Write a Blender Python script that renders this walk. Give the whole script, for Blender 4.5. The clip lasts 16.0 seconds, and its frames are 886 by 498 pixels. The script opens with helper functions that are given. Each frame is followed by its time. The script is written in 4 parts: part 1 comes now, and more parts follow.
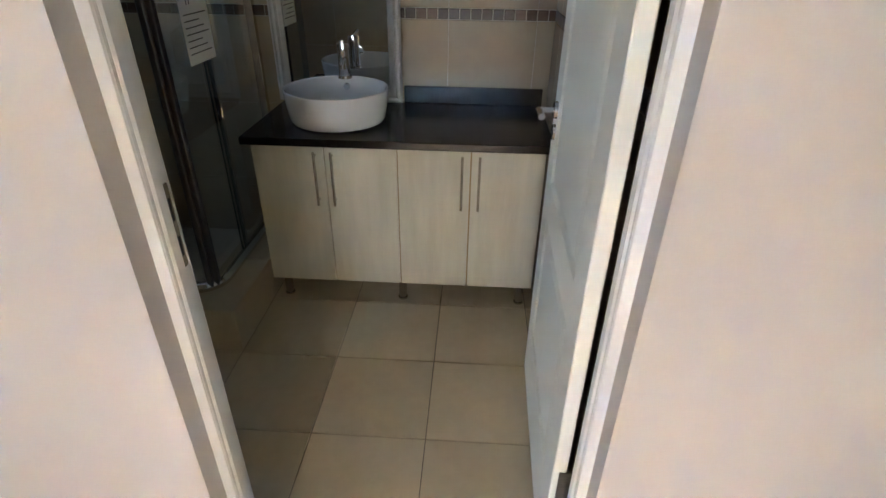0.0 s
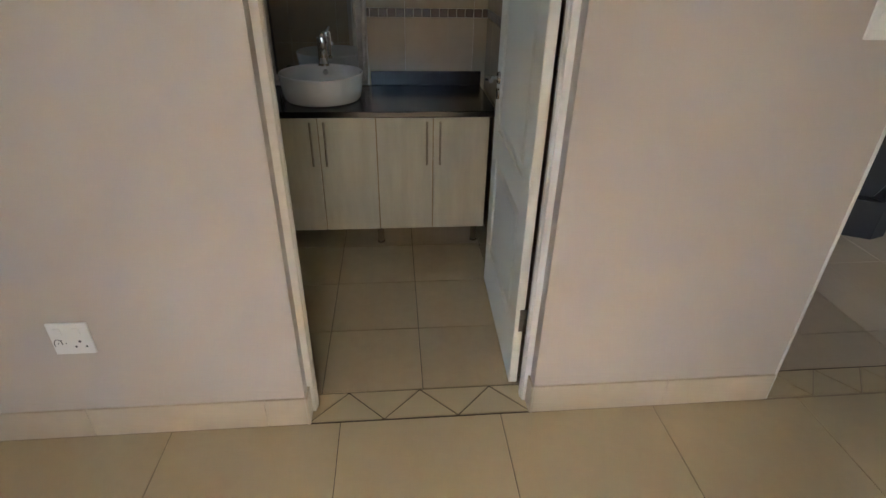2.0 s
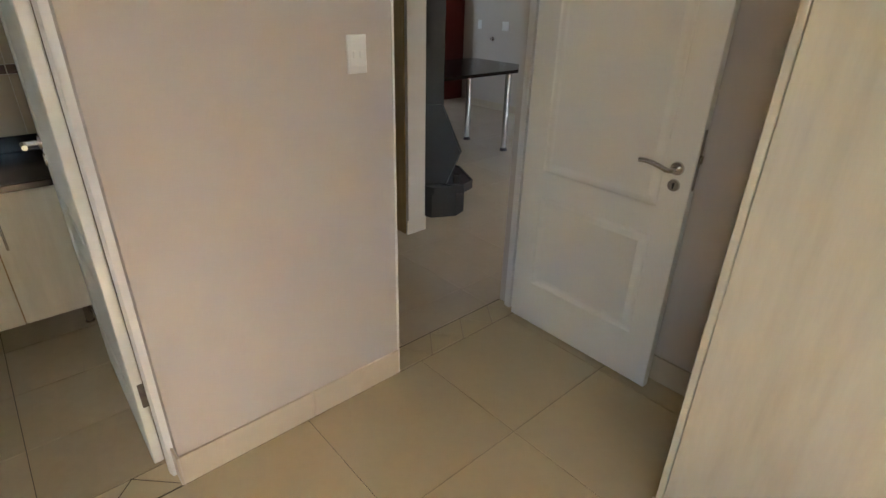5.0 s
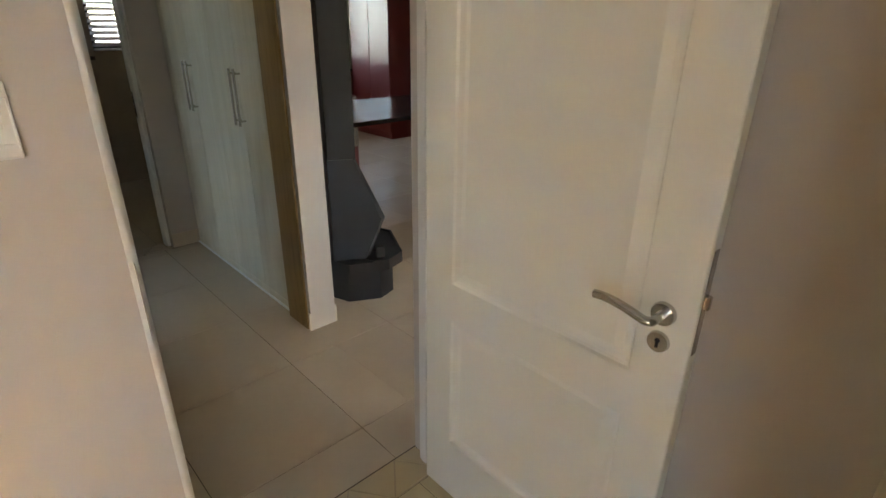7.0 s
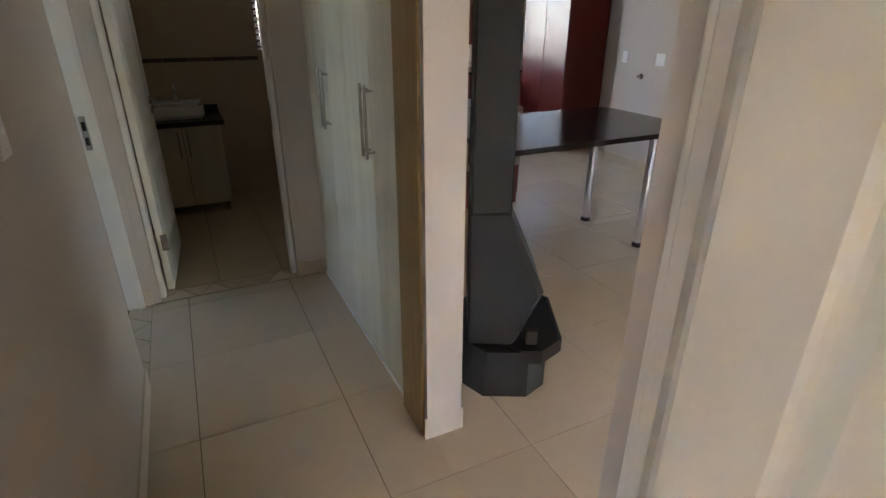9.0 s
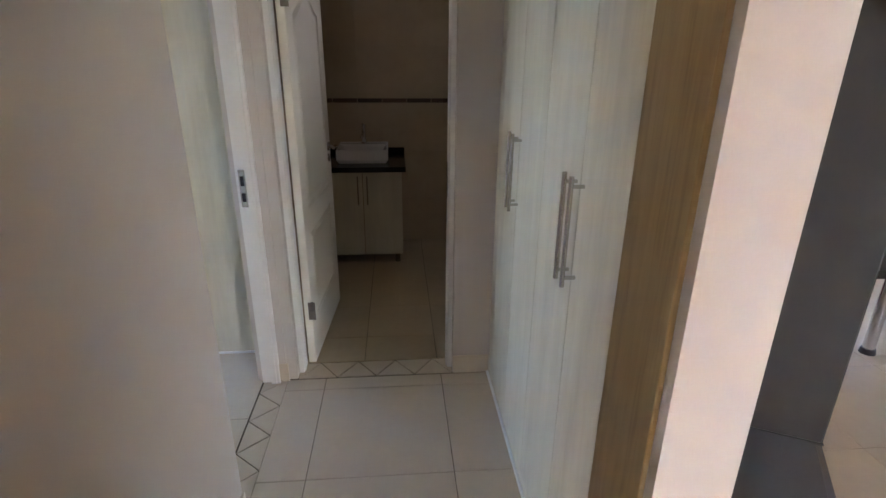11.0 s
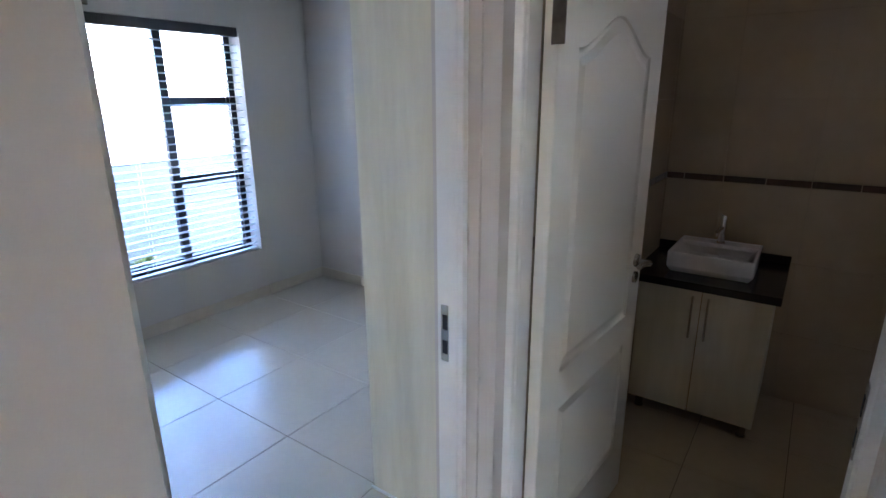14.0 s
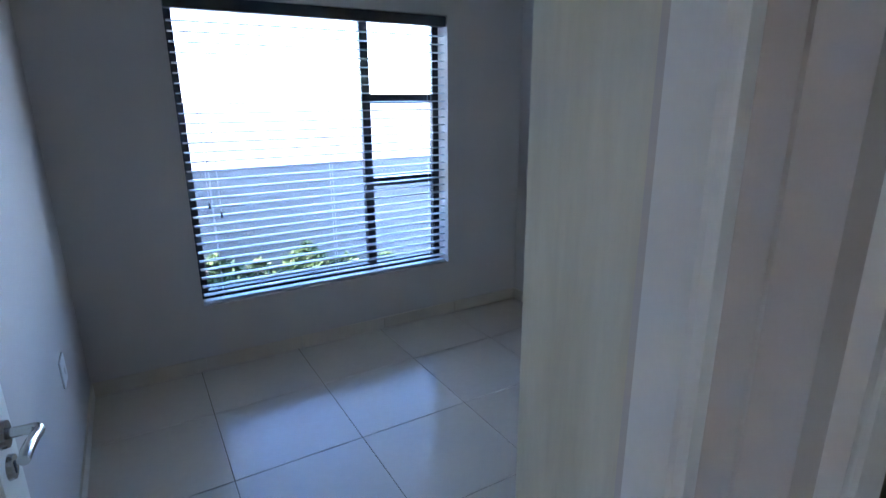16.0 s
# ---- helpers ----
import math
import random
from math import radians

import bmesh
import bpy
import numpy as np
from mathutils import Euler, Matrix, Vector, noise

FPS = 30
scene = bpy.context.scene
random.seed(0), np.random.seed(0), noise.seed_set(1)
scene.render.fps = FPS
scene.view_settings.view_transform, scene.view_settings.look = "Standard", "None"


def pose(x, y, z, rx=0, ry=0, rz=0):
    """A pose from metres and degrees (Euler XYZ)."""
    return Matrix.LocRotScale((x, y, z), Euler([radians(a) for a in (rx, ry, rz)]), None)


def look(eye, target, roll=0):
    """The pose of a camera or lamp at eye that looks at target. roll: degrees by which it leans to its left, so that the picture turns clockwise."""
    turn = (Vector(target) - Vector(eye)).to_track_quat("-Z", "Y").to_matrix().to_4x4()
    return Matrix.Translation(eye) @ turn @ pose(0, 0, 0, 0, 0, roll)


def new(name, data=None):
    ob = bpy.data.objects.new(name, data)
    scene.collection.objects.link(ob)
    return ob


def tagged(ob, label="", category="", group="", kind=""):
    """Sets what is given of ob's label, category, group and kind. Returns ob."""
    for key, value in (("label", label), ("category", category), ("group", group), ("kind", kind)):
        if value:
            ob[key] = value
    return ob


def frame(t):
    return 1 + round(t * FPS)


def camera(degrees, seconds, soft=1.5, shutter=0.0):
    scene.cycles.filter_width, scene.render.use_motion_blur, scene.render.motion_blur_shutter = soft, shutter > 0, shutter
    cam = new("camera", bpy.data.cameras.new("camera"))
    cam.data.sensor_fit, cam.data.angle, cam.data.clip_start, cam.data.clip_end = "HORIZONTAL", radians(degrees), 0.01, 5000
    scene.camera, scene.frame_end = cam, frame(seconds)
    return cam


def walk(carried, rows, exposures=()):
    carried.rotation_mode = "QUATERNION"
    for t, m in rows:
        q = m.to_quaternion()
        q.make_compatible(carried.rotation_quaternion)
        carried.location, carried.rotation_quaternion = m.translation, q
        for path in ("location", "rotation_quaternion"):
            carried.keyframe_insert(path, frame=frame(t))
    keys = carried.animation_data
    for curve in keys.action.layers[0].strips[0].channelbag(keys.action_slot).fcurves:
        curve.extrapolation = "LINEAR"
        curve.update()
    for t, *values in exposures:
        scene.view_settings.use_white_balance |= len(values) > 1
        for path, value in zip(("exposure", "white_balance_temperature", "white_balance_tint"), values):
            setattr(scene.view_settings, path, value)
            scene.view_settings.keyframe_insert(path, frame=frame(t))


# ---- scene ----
cam = camera(80.2, 16.0)
METRES, EYE, TILT, LEAN, TURN = 6.3, 1.477, 0.0, 0.0, 3.1
ROWS = [
    (0.0, 0.0, 0.0, 0.0, 0.39, -30.24, -0.68),
    (0.5, -0.0039, -0.0366, 0.0004, 0.08, -30.13, -0.63),
    (1.0, -0.0111, -0.0658, 0.0057, -0.27, -30.2, -0.68),
    (1.5, -0.0268, -0.0874, 0.0065, -2.18, -30.32, -0.75),
    (2.0, -0.0376, -0.1088, 0.01, -8.07, -30.08, -1.04),
    (2.5, -0.0476, -0.1394, 0.0131, -14.75, -29.67, -1.25),
    (3.0, -0.0568, -0.1628, 0.0145, -22.52, -29.21, -1.25),
    (3.5, -0.0518, -0.1691, 0.0165, -30.85, -28.65, -1.21),
    (4.0, -0.0377, -0.1642, 0.0177, -37.95, -27.95, -1.2),
    (4.5, -0.0206, -0.1521, 0.0199, -42.71, -27.15, -1.08),
]
LATE = [      # seconds, eye, point looked at, roll
    (7.0, (1.040, -0.403, 1.552), (2.302, 0.932, 0.762), 0.7),
    (7.5, (1.254, -0.246, 1.564), (2.375, 1.203, 0.761), 0.3),
    (8.0, (1.365, -0.049, 1.557), (2.323, 1.510, 0.748), 0.3),
    (8.5, (1.448, 0.167, 1.572), (2.334, 1.764, 0.759), 0.3),
    (9.0, (1.557, 0.374, 1.570), (2.353, 2.019, 0.757), 0.2),
    (9.5, (1.647, 0.568, 1.592), (2.265, 2.294, 0.792), 0.3),
    (10.0, (1.681, 0.764, 1.600), (2.127, 2.551, 0.820), 0.5),
    (12.5, (1.912, 1.866, 1.630), (1.579, 3.743, 1.023), 0.0),
    (13.0, (1.915, 2.081, 1.632), (1.328, 3.903, 1.053), -0.2),
    (13.5, (1.922, 2.272, 1.646), (1.031, 3.975, 1.092), -0.4),
    (14.0, (1.860, 2.441, 1.659), (0.754, 4.009, 1.096), -0.4),
    (14.5, (1.776, 2.612, 1.669), (0.524, 4.066, 1.102), -0.2),
    (15.0, (1.684, 2.779, 1.664), (0.282, 4.085, 1.091), -0.2),
    (15.5, (1.578, 2.942, 1.641), (0.019, 4.065, 1.083), -0.4),
    (16.0, (1.435, 3.061, 1.615), (-0.222, 4.038, 1.067), -0.4),
]
BASE = 5.0
EXPOSURES = [(t, BASE + e, k, tint) for t, e, k, tint in (
    (0.0, 0.1, 5900, 14.0), (0.5, -0.2, 6100, 14.0), (1.0, -0.6, 6200, 14.0), (1.5, -0.8, 6300, 14.0), (3.5, -0.80, 6400, 13.0), (4.5, -0.75, 6600, 13.0),
    (7.0, -0.30, 7000, 14.0), (8.0, -0.25, 7000, 15.0), (9.0, 0.0, 6800, 19.0), (9.5, 0.4, 6700, 25.0), (10.0, 0.65, 6700, 26.0),
    (12.5, 0.82, 6000, 25.0), (13.5, 0.90, 5900, 25.0), (14.0, 0.8, 5700, 24.0), (14.5, 0.4, 5500, 23.0), (15.0, 0.15, 5400, 23.0), (15.5, 0.0, 5300, 23.0), (16.0, -0.1, 5300, 23.0))]
rows = [(t, pose(0, 0, EYE, TILT, LEAN, TURN) @ pose(METRES * x, METRES * y, METRES * z, 90 + pitch, roll, yaw)) for t, x, y, z, yaw, pitch, roll in ROWS]
rows += [(t, look(eye, aim, roll)) for t, eye, aim, roll in LATE]
walk(cam, rows, EXPOSURES)

# ---------------------------------------------------------------- world, sun, lights
SUN_AZ, SUN_EL = 4.0, 36.6      # the light travels towards this bearing from +y (to +x), at this elevation
world = bpy.data.worlds.new("sky")
scene.world = world
world.use_nodes = True
wn = world.node_tree.nodes
sky = wn.new("ShaderNodeTexSky")
sky.sky_type = 'NISHITA'
sky.sun_disc = False
sky.dust_density, sky.ozone_density = 0.2, 3.0
sky.sun_elevation = radians(SUN_EL)
sky.sun_rotation = radians(180 + SUN_AZ)
world.node_tree.links.new(sky.outputs[0], wn["Background"].inputs[0])
wn["Background"].inputs[1].default_value = 0.15
sun_data = bpy.data.lights.new("sun", 'SUN')
sun_data.energy, sun_data.angle, sun_data.color = 2.0, radians(0.5), (1.0, 0.78, 0.56)
sun = new("sun", sun_data)
sd = Vector((math.sin(radians(SUN_AZ)) * math.cos(radians(SUN_EL)), math.cos(radians(SUN_AZ)) * math.cos(radians(SUN_EL)), -math.sin(radians(SUN_EL))))
sun.matrix_world = look((0, 0, 8), Vector((0, 0, 8)) + sd)


def window_light(name, m, w, h, watts, color):
    """An area lamp at an opening, added for sky light or warm fill."""
    d = bpy.data.lights.new(name, 'AREA')
    d.shape, d.size, d.size_y, d.energy, d.color = 'RECTANGLE', w, h, watts, color
    ob = new(name, d)
    ob.matrix_world = m
    return ob


BED_WEST = -2.665
# warm fill lamps at two unseen bedroom windows, added to light the room
window_light("fill_light_bedroom", look((-0.25, -3.36, 1.8), (-0.25, 0, 1.2)), 1.1, 0.5, 0.04, (1.0, 0.78, 0.56))
window_light("fill_light_bedroom_west", look((BED_WEST, -2.4, 1.35), (2, -2.4, 1.1)), 1.3, 1.4, 0.32, (1.0, 0.80, 0.58))
# added warm lamp for bounced sunlight, turned north-east to spare the pier
window_light("bounce_light_lounge", look((3.40, -0.88, 1.1), (4.80, 1.7, 1.0)), 0.55, 1.9, 0.36, (1.0, 0.78, 0.56))
window_light("window_light_kitchen", look((4.475, 7.36, 1.5), (4.475, 5, 1.2)), 1.25, 0.9, 0.48, (0.85, 0.92, 1.0))
window_light("window_light_toilet", look((2.545, 5.86, 1.65), (2.5, 4, 1.0)), 0.5, 0.7, 0.11, (1.0, 0.88, 0.72))
window_light("window_light_shower", look((-1.925, 2.04, 1.823), (0, 2.0, 1.2)), 0.34, 0.34, 0.026, (0.62, 0.80, 1.0))

# ---------------------------------------------------------------- materials


def shader(name):
    m = bpy.data.materials.new(name)
    m.use_nodes = True
    nt = m.node_tree
    return m, nt, nt.nodes["Principled BSDF"]


def noise_node(nt, scale, detail=4.0, rough=0.55, stretch=None, coord="Object"):
    tc = nt.nodes.new("ShaderNodeTexCoord")
    n = nt.nodes.new("ShaderNodeTexNoise")
    n.inputs["Scale"].default_value = scale
    n.inputs["Detail"].default_value = detail
    n.inputs["Roughness"].default_value = rough
    if stretch:
        mp = nt.nodes.new("ShaderNodeMapping")
        mp.inputs["Scale"].default_value = stretch
        nt.links.new(tc.outputs[coord], mp.inputs[0])
        nt.links.new(mp.outputs[0], n.inputs["Vector"])
    else:
        nt.links.new(tc.outputs[coord], n.inputs["Vector"])
    return n


def ramp(nt, src, stops):
    r = nt.nodes.new("ShaderNodeValToRGB")
    while len(r.color_ramp.elements) < len(stops):
        r.color_ramp.elements.new(0.5)
    for e, (p, c) in zip(r.color_ramp.elements, stops):
        e.position, e.color = p, (*c, 1)
    nt.links.new(src, r.inputs[0])
    return r


def mix(nt, kind, fac, a, b):
    x = nt.nodes.new("ShaderNodeMix")
    x.data_type, x.blend_type = 'RGBA', kind
    for sock, v in ((x.inputs[0], fac), (x.inputs[6], a), (x.inputs[7], b)):
        if isinstance(v, (int, float)):
            sock.default_value = v
        elif isinstance(v, tuple):
            sock.default_value = (*v, 1)
        else:
            nt.links.new(v, sock)
    return x.outputs[2]


def bump(nt, bsdf, height, strength, distance=0.002):
    b = nt.nodes.new("ShaderNodeBump")
    b.inputs["Strength"].default_value, b.inputs["Distance"].default_value = strength, distance
    nt.links.new(height, b.inputs["Height"])
    nt.links.new(b.outputs[0], bsdf.inputs["Normal"])


def scaled(c, k):
    return tuple(min(1.0, v * k) for v in c)


def plain(name, color, rough=0.5, metal=0.0, vary=0.08, fine=60, coarse=3, bump_s=0.1, random_tint=0.0, coat=0.0, rough_vary=0.08, coat_rough=0.08):
    """Paint, stone, plastic or metal, with variation at two scales and a fine relief."""
    m, nt, b = shader(name)
    n1, n2 = noise_node(nt, coarse), noise_node(nt, fine, 6)
    r1 = ramp(nt, n1.outputs[0], [(0.15, scaled(color, 1 - vary)), (0.85, scaled(color, 1 + vary))])
    r2 = ramp(nt, n2.outputs[0], [(0.3, (1 - vary,) * 3), (0.7, (1, 1, 1))])
    c = mix(nt, 'MULTIPLY', 0.7, r1.outputs[0], r2.outputs[0])
    if random_tint:
        oi = nt.nodes.new("ShaderNodeObjectInfo")
        rr = ramp(nt, oi.outputs["Random"], [(0, (1 - random_tint,) * 3), (1, (1, 1, 1))])
        c = mix(nt, 'MULTIPLY', 1.0, c, rr.outputs[0])
    nt.links.new(c, b.inputs["Base Color"])
    mr = nt.nodes.new("ShaderNodeMapRange")
    mr.inputs[3].default_value, mr.inputs[4].default_value = max(0.02, rough - rough_vary), rough + rough_vary
    nt.links.new(n1.outputs[0], mr.inputs[0])
    nt.links.new(mr.outputs[0], b.inputs["Roughness"])
    b.inputs["Metallic"].default_value = metal
    b.inputs["Coat Weight"].default_value = coat
    b.inputs["Coat Roughness"].default_value = coat_rough
    if bump_s:
        bump(nt, b, n2.outputs[0], bump_s)
    return m


def wood(name, light, dark, stretch, rough=0.45):
    """Laminate with a printed straight grain."""
    m, nt, b = shader(name)
    g1 = noise_node(nt, 3.0, 6, 0.6, stretch)
    g2 = noise_node(nt, 14.0, 8, 0.65, stretch)
    oi = nt.nodes.new("ShaderNodeObjectInfo")
    c1 = ramp(nt, g1.outputs[0], [(0.36, dark), (0.46, tuple((p + q) / 2 for p, q in zip(dark, light))), (0.64, light)])
    c2 = ramp(nt, g2.outputs[0], [(0.3, (0.90, 0.89, 0.87)), (0.7, (1, 1, 1))])
    rr = ramp(nt, oi.outputs["Random"], [(0, (0.93, 0.93, 0.92)), (1, (1, 1, 1))])
    c = mix(nt, 'MULTIPLY', 0.75, c1.outputs[0], c2.outputs[0])
    c = mix(nt, 'MULTIPLY', 1.0, c, rr.outputs[0])
    nt.links.new(c, b.inputs["Base Color"])
    b.inputs["Roughness"].default_value = rough
    bump(nt, b, g2.outputs[0], 0.08, 0.001)
    return m


M_WALL = plain("wall_paint", (0.545, 0.490, 0.432), 0.75, vary=0.035, fine=220, coarse=1.3, bump_s=0.12)
M_CEIL = plain("ceiling_paint", (0.80, 0.79, 0.76), 0.85, vary=0.02, fine=150, coarse=1.0, bump_s=0.08)
M_WHITE = plain("white_enamel", (0.76, 0.735, 0.64), 0.52, vary=0.03, fine=90, coarse=2.5, bump_s=0.05, rough_vary=0.04)
M_FRAME = plain("frame_enamel", (0.74, 0.72, 0.67), 0.48, vary=0.05, fine=60, coarse=4, bump_s=0.12, rough_vary=0.05)
M_TILE = plain("floor_porcelain", (0.53, 0.435, 0.270), 0.36, vary=0.06, fine=25, coarse=2.2, bump_s=0.02, random_tint=0.07, rough_vary=0.05)
M_TILE_PALE = plain("passage_porcelain", (0.60, 0.51, 0.39), 0.225, vary=0.05, fine=25, coarse=2.2, bump_s=0.015, random_tint=0.05, rough_vary=0.035, coat=0.1, coat_rough=0.15)
M_TILE_ROOM = plain("polished_porcelain", (0.66, 0.57, 0.45), 0.25, vary=0.05, fine=25, coarse=2.2, bump_s=0.015, random_tint=0.05, rough_vary=0.05, coat=0.35, coat_rough=0.20)
M_TILE_BATH = plain("bathroom_porcelain", (0.47, 0.375, 0.235), 0.36, vary=0.08, fine=22, coarse=3.0, bump_s=0.03, random_tint=0.08, rough_vary=0.05)
M_SKIRT = plain("skirting_porcelain", (0.60, 0.51, 0.38), 0.37, vary=0.08, fine=14, coarse=5.0, bump_s=0.03, random_tint=0.10, rough_vary=0.05)
M_GROUT = plain("grout", (0.10, 0.075, 0.05), 0.9, vary=0.2, fine=80, coarse=5, bump_s=0.2)
M_GROUT_PALE = plain("pale_grout", (0.62, 0.55, 0.44), 0.9, vary=0.1, fine=80, coarse=5, bump_s=0.2)
# dimmed copy of the pale grout; the toilet's dimness is in its colour
M_GROUT_DIM = plain("dim_grout", (0.42, 0.34, 0.24), 0.9, vary=0.1, fine=80, coarse=5, bump_s=0.2)
M_WTILE = plain("wall_ceramic", (0.46, 0.37, 0.26), 0.19, vary=0.06, fine=12, coarse=3.0, bump_s=0.02, random_tint=0.06, rough_vary=0.05)
M_MOSAIC = plain("mosaic_stone", (0.13, 0.075, 0.045), 0.37, vary=0.35, fine=45, coarse=9, bump_s=0.15, random_tint=0.65, rough_vary=0.05)
M_GRANITE = plain("dark_granite", (0.016, 0.012, 0.011), 0.19, vary=0.12, fine=260, coarse=40, bump_s=0.0, rough_vary=0.03)
M_GRANITE.node_tree.nodes["Principled BSDF"].inputs["Specular IOR Level"].default_value = 0.32
M_PORCELAIN = plain("sanitary_porcelain", (0.83, 0.83, 0.82), 0.1, vary=0.01, fine=30, coarse=2, bump_s=0.0, rough_vary=0.03)
M_CHROME = plain("chrome", (0.75, 0.75, 0.76), 0.08, 1.0, vary=0.03, fine=40, coarse=6, bump_s=0.0, rough_vary=0.03)
M_STEEL = plain("brushed_steel", (0.55, 0.53, 0.50), 0.2, 1.0, vary=0.06, fine=120, coarse=6, bump_s=0.03, rough_vary=0.05)
M_HINGE = plain("worn_hinge_steel", (0.20, 0.17, 0.14), 0.45, 0.9, vary=0.3, fine=40, coarse=12, bump_s=0.1)
M_LAM = wood("pale_oak_laminate", (0.69, 0.637, 0.49), (0.59, 0.537, 0.395), (2.4, 2.4, 0.3))
M_LAM_EDGE = wood("brown_oak_edge", (0.36, 0.235, 0.095), (0.27, 0.17, 0.065), (14, 14, 0.9))
M_RED = plain("cherry_lacquer", (0.115, 0.016, 0.012), 0.34, vary=0.15, fine=50, coarse=3, bump_s=0.0, coat=0.0, rough_vary=0.04)
M_BLACK = plain("stove_black", (0.018, 0.019, 0.022), 0.58, 0.1, vary=0.2, fine=120, coarse=6, bump_s=0.2)
M_FLUE = plain("flue_paint", (0.015, 0.0145, 0.013), 0.68, 0.0, vary=0.15, fine=90, coarse=5, bump_s=0.12)
M_POST = plain("bronze_anodised", (0.17, 0.15, 0.15), 0.30, 0.8, vary=0.12, fine=60, coarse=6, bump_s=0.02, rough_vary=0.05)
M_PLASTIC = plain("white_plastic", (0.80, 0.80, 0.77), 0.35, vary=0.02, fine=40, coarse=4, bump_s=0.0, rough_vary=0.04)
M_DARK = plain("dark_void", (0.01, 0.01, 0.01), 0.6, vary=0.2, fine=40, coarse=4, bump_s=0.0)
M_ALU = plain("bronze_aluminium", (0.035, 0.033, 0.035), 0.37, 0.4, vary=0.12, fine=60, coarse=5, bump_s=0.02, rough_vary=0.05)
M_SLAT = plain("pale_slat", (0.62, 0.62, 0.63), 0.34, vary=0.1, fine=80, coarse=4, bump_s=0.02, rough_vary=0.04)
M_VALANCE = plain("dark_valance", (0.05, 0.048, 0.05), 0.36, vary=0.1, fine=80, coarse=4, bump_s=0.02, rough_vary=0.04)
M_PAPER = plain("paper", (0.78, 0.77, 0.72), 0.8, vary=0.03, fine=60, coarse=8, bump_s=0.03)
M_INK = plain("ink", (0.05, 0.05, 0.055), 0.8, vary=0.1, fine=60, coarse=8, bump_s=0.0)
M_SILVER = plain("silver_moulding", (0.62, 0.58, 0.53), 0.42, 0.35, vary=0.15, fine=30, coarse=9, bump_s=0.25)
M_RUBBER = plain("black_rubber", (0.012, 0.012, 0.012), 0.6, vary=0.1, fine=60, coarse=8, bump_s=0.1)
# pale plaster, darkened: the wall's shade is put into this colour
M_PLASTER_SHADED = plain("shaded_boundary_plaster", (0.19, 0.19, 0.195), 0.9, vary=0.06, fine=40, coarse=1, bump_s=0.3)
M_GROUND = plain("ground_soil", (0.17, 0.15, 0.12), 0.95, vary=0.2, fine=20, coarse=0.6, bump_s=0.4)
M_LAWN = plain("lawn_grass", (0.040, 0.060, 0.025), 0.95, vary=0.35, fine=60, coarse=3, bump_s=0.6)
M_LEAF = plain("shrub_leaf", (0.06, 0.11, 0.035), 0.6, vary=0.35, fine=30, coarse=4, bump_s=0.1)
# pale brick, darkened: the hearth's dimness is put into this colour
M_ASH = plain("firebrick", (0.055, 0.053, 0.05), 0.9, vary=0.15, fine=50, coarse=9, bump_s=0.3)

M_MIRROR, _nt, _b = shader("mirror_silver")
_b.inputs["Base Color"].default_value = (0.86, 0.88, 0.88, 1)
_b.inputs["Metallic"].default_value, _b.inputs["Roughness"].default_value = 1.0, 0.02

M_GLASS, _nt, _b = shader("clear_glass")
_b.inputs["Base Color"].default_value = (0.93, 0.96, 0.95, 1)
_b.inputs["Transmission Weight"].default_value, _b.inputs["Roughness"].default_value, _b.inputs["IOR"].default_value = 1.0, 0.01, 1.45

# ---------------------------------------------------------------- mesh helpers


def add_box(bm, x0, y0, z0, x1, y1, z1, bevel=0.0, seg=1):
    m = Matrix.LocRotScale(((x0 + x1) / 2, (y0 + y1) / 2, (z0 + z1) / 2), None, (abs(x1 - x0), abs(y1 - y0), abs(z1 - z0)))
    r = bmesh.ops.create_cube(bm, size=1.0, matrix=m)
    if bevel:
        es = list({e for v in r["verts"] for e in v.link_edges})
        bmesh.ops.bevel(bm, geom=es, offset=bevel, segments=seg, affect='EDGES', profile=0.5)
    return bm


def box_bm(*a, **k):
    return add_box(bmesh.new(), *a, **k)


def add_cyl(bm, p0, p1, r0, r1=None, seg=20):
    p0, p1 = Vector(p0), Vector(p1)
    d = p1 - p0
    m = Matrix.Translation((p0 + p1) / 2) @ d.to_track_quat("Z", "Y").to_matrix().to_4x4()
    bmesh.ops.create_cone(bm, cap_ends=True, segments=seg, radius1=r0, radius2=r0 if r1 is None else r1, depth=d.length, matrix=m)
    return bm


def cyl_bm(*a, **k):
    return add_cyl(bmesh.new(), *a, **k)


def add_lathe(bm, profile, seg=40, at=(0, 0, 0)):
    """Turn (radius, height) points round the z axis."""
    rings = []
    for r, z in profile:
        rings.append([bm.verts.new((at[0] + r * math.cos(2 * math.pi * i / seg), at[1] + r * math.sin(2 * math.pi * i / seg), at[2] + z)) for i in range(seg)])
    for a, b in zip(rings, rings[1:]):
        for i in range(seg):
            bm.faces.new((a[i], a[(i + 1) % seg], b[(i + 1) % seg], b[i]))
    for ring in (rings[0], rings[-1]):
        bm.faces.new(ring)
    bmesh.ops.recalc_face_normals(bm, faces=bm.faces)
    return bm


def add_tube(bm, pts, r, seg=12, flat=1.0):
    """A round bar along a line of points; flat squeezes it sideways."""
    pts = [Vector(p) for p in pts]
    rings = []
    for i, p in enumerate(pts):
        t = (pts[min(i + 1, len(pts) - 1)] - pts[max(i - 1, 0)]).normalized()
        q = t.to_track_quat("Z", "Y")
        rings.append([bm.verts.new(p + q @ Vector((r * math.cos(2 * math.pi * k / seg), flat * r * math.sin(2 * math.pi * k / seg), 0))) for k in range(seg)])
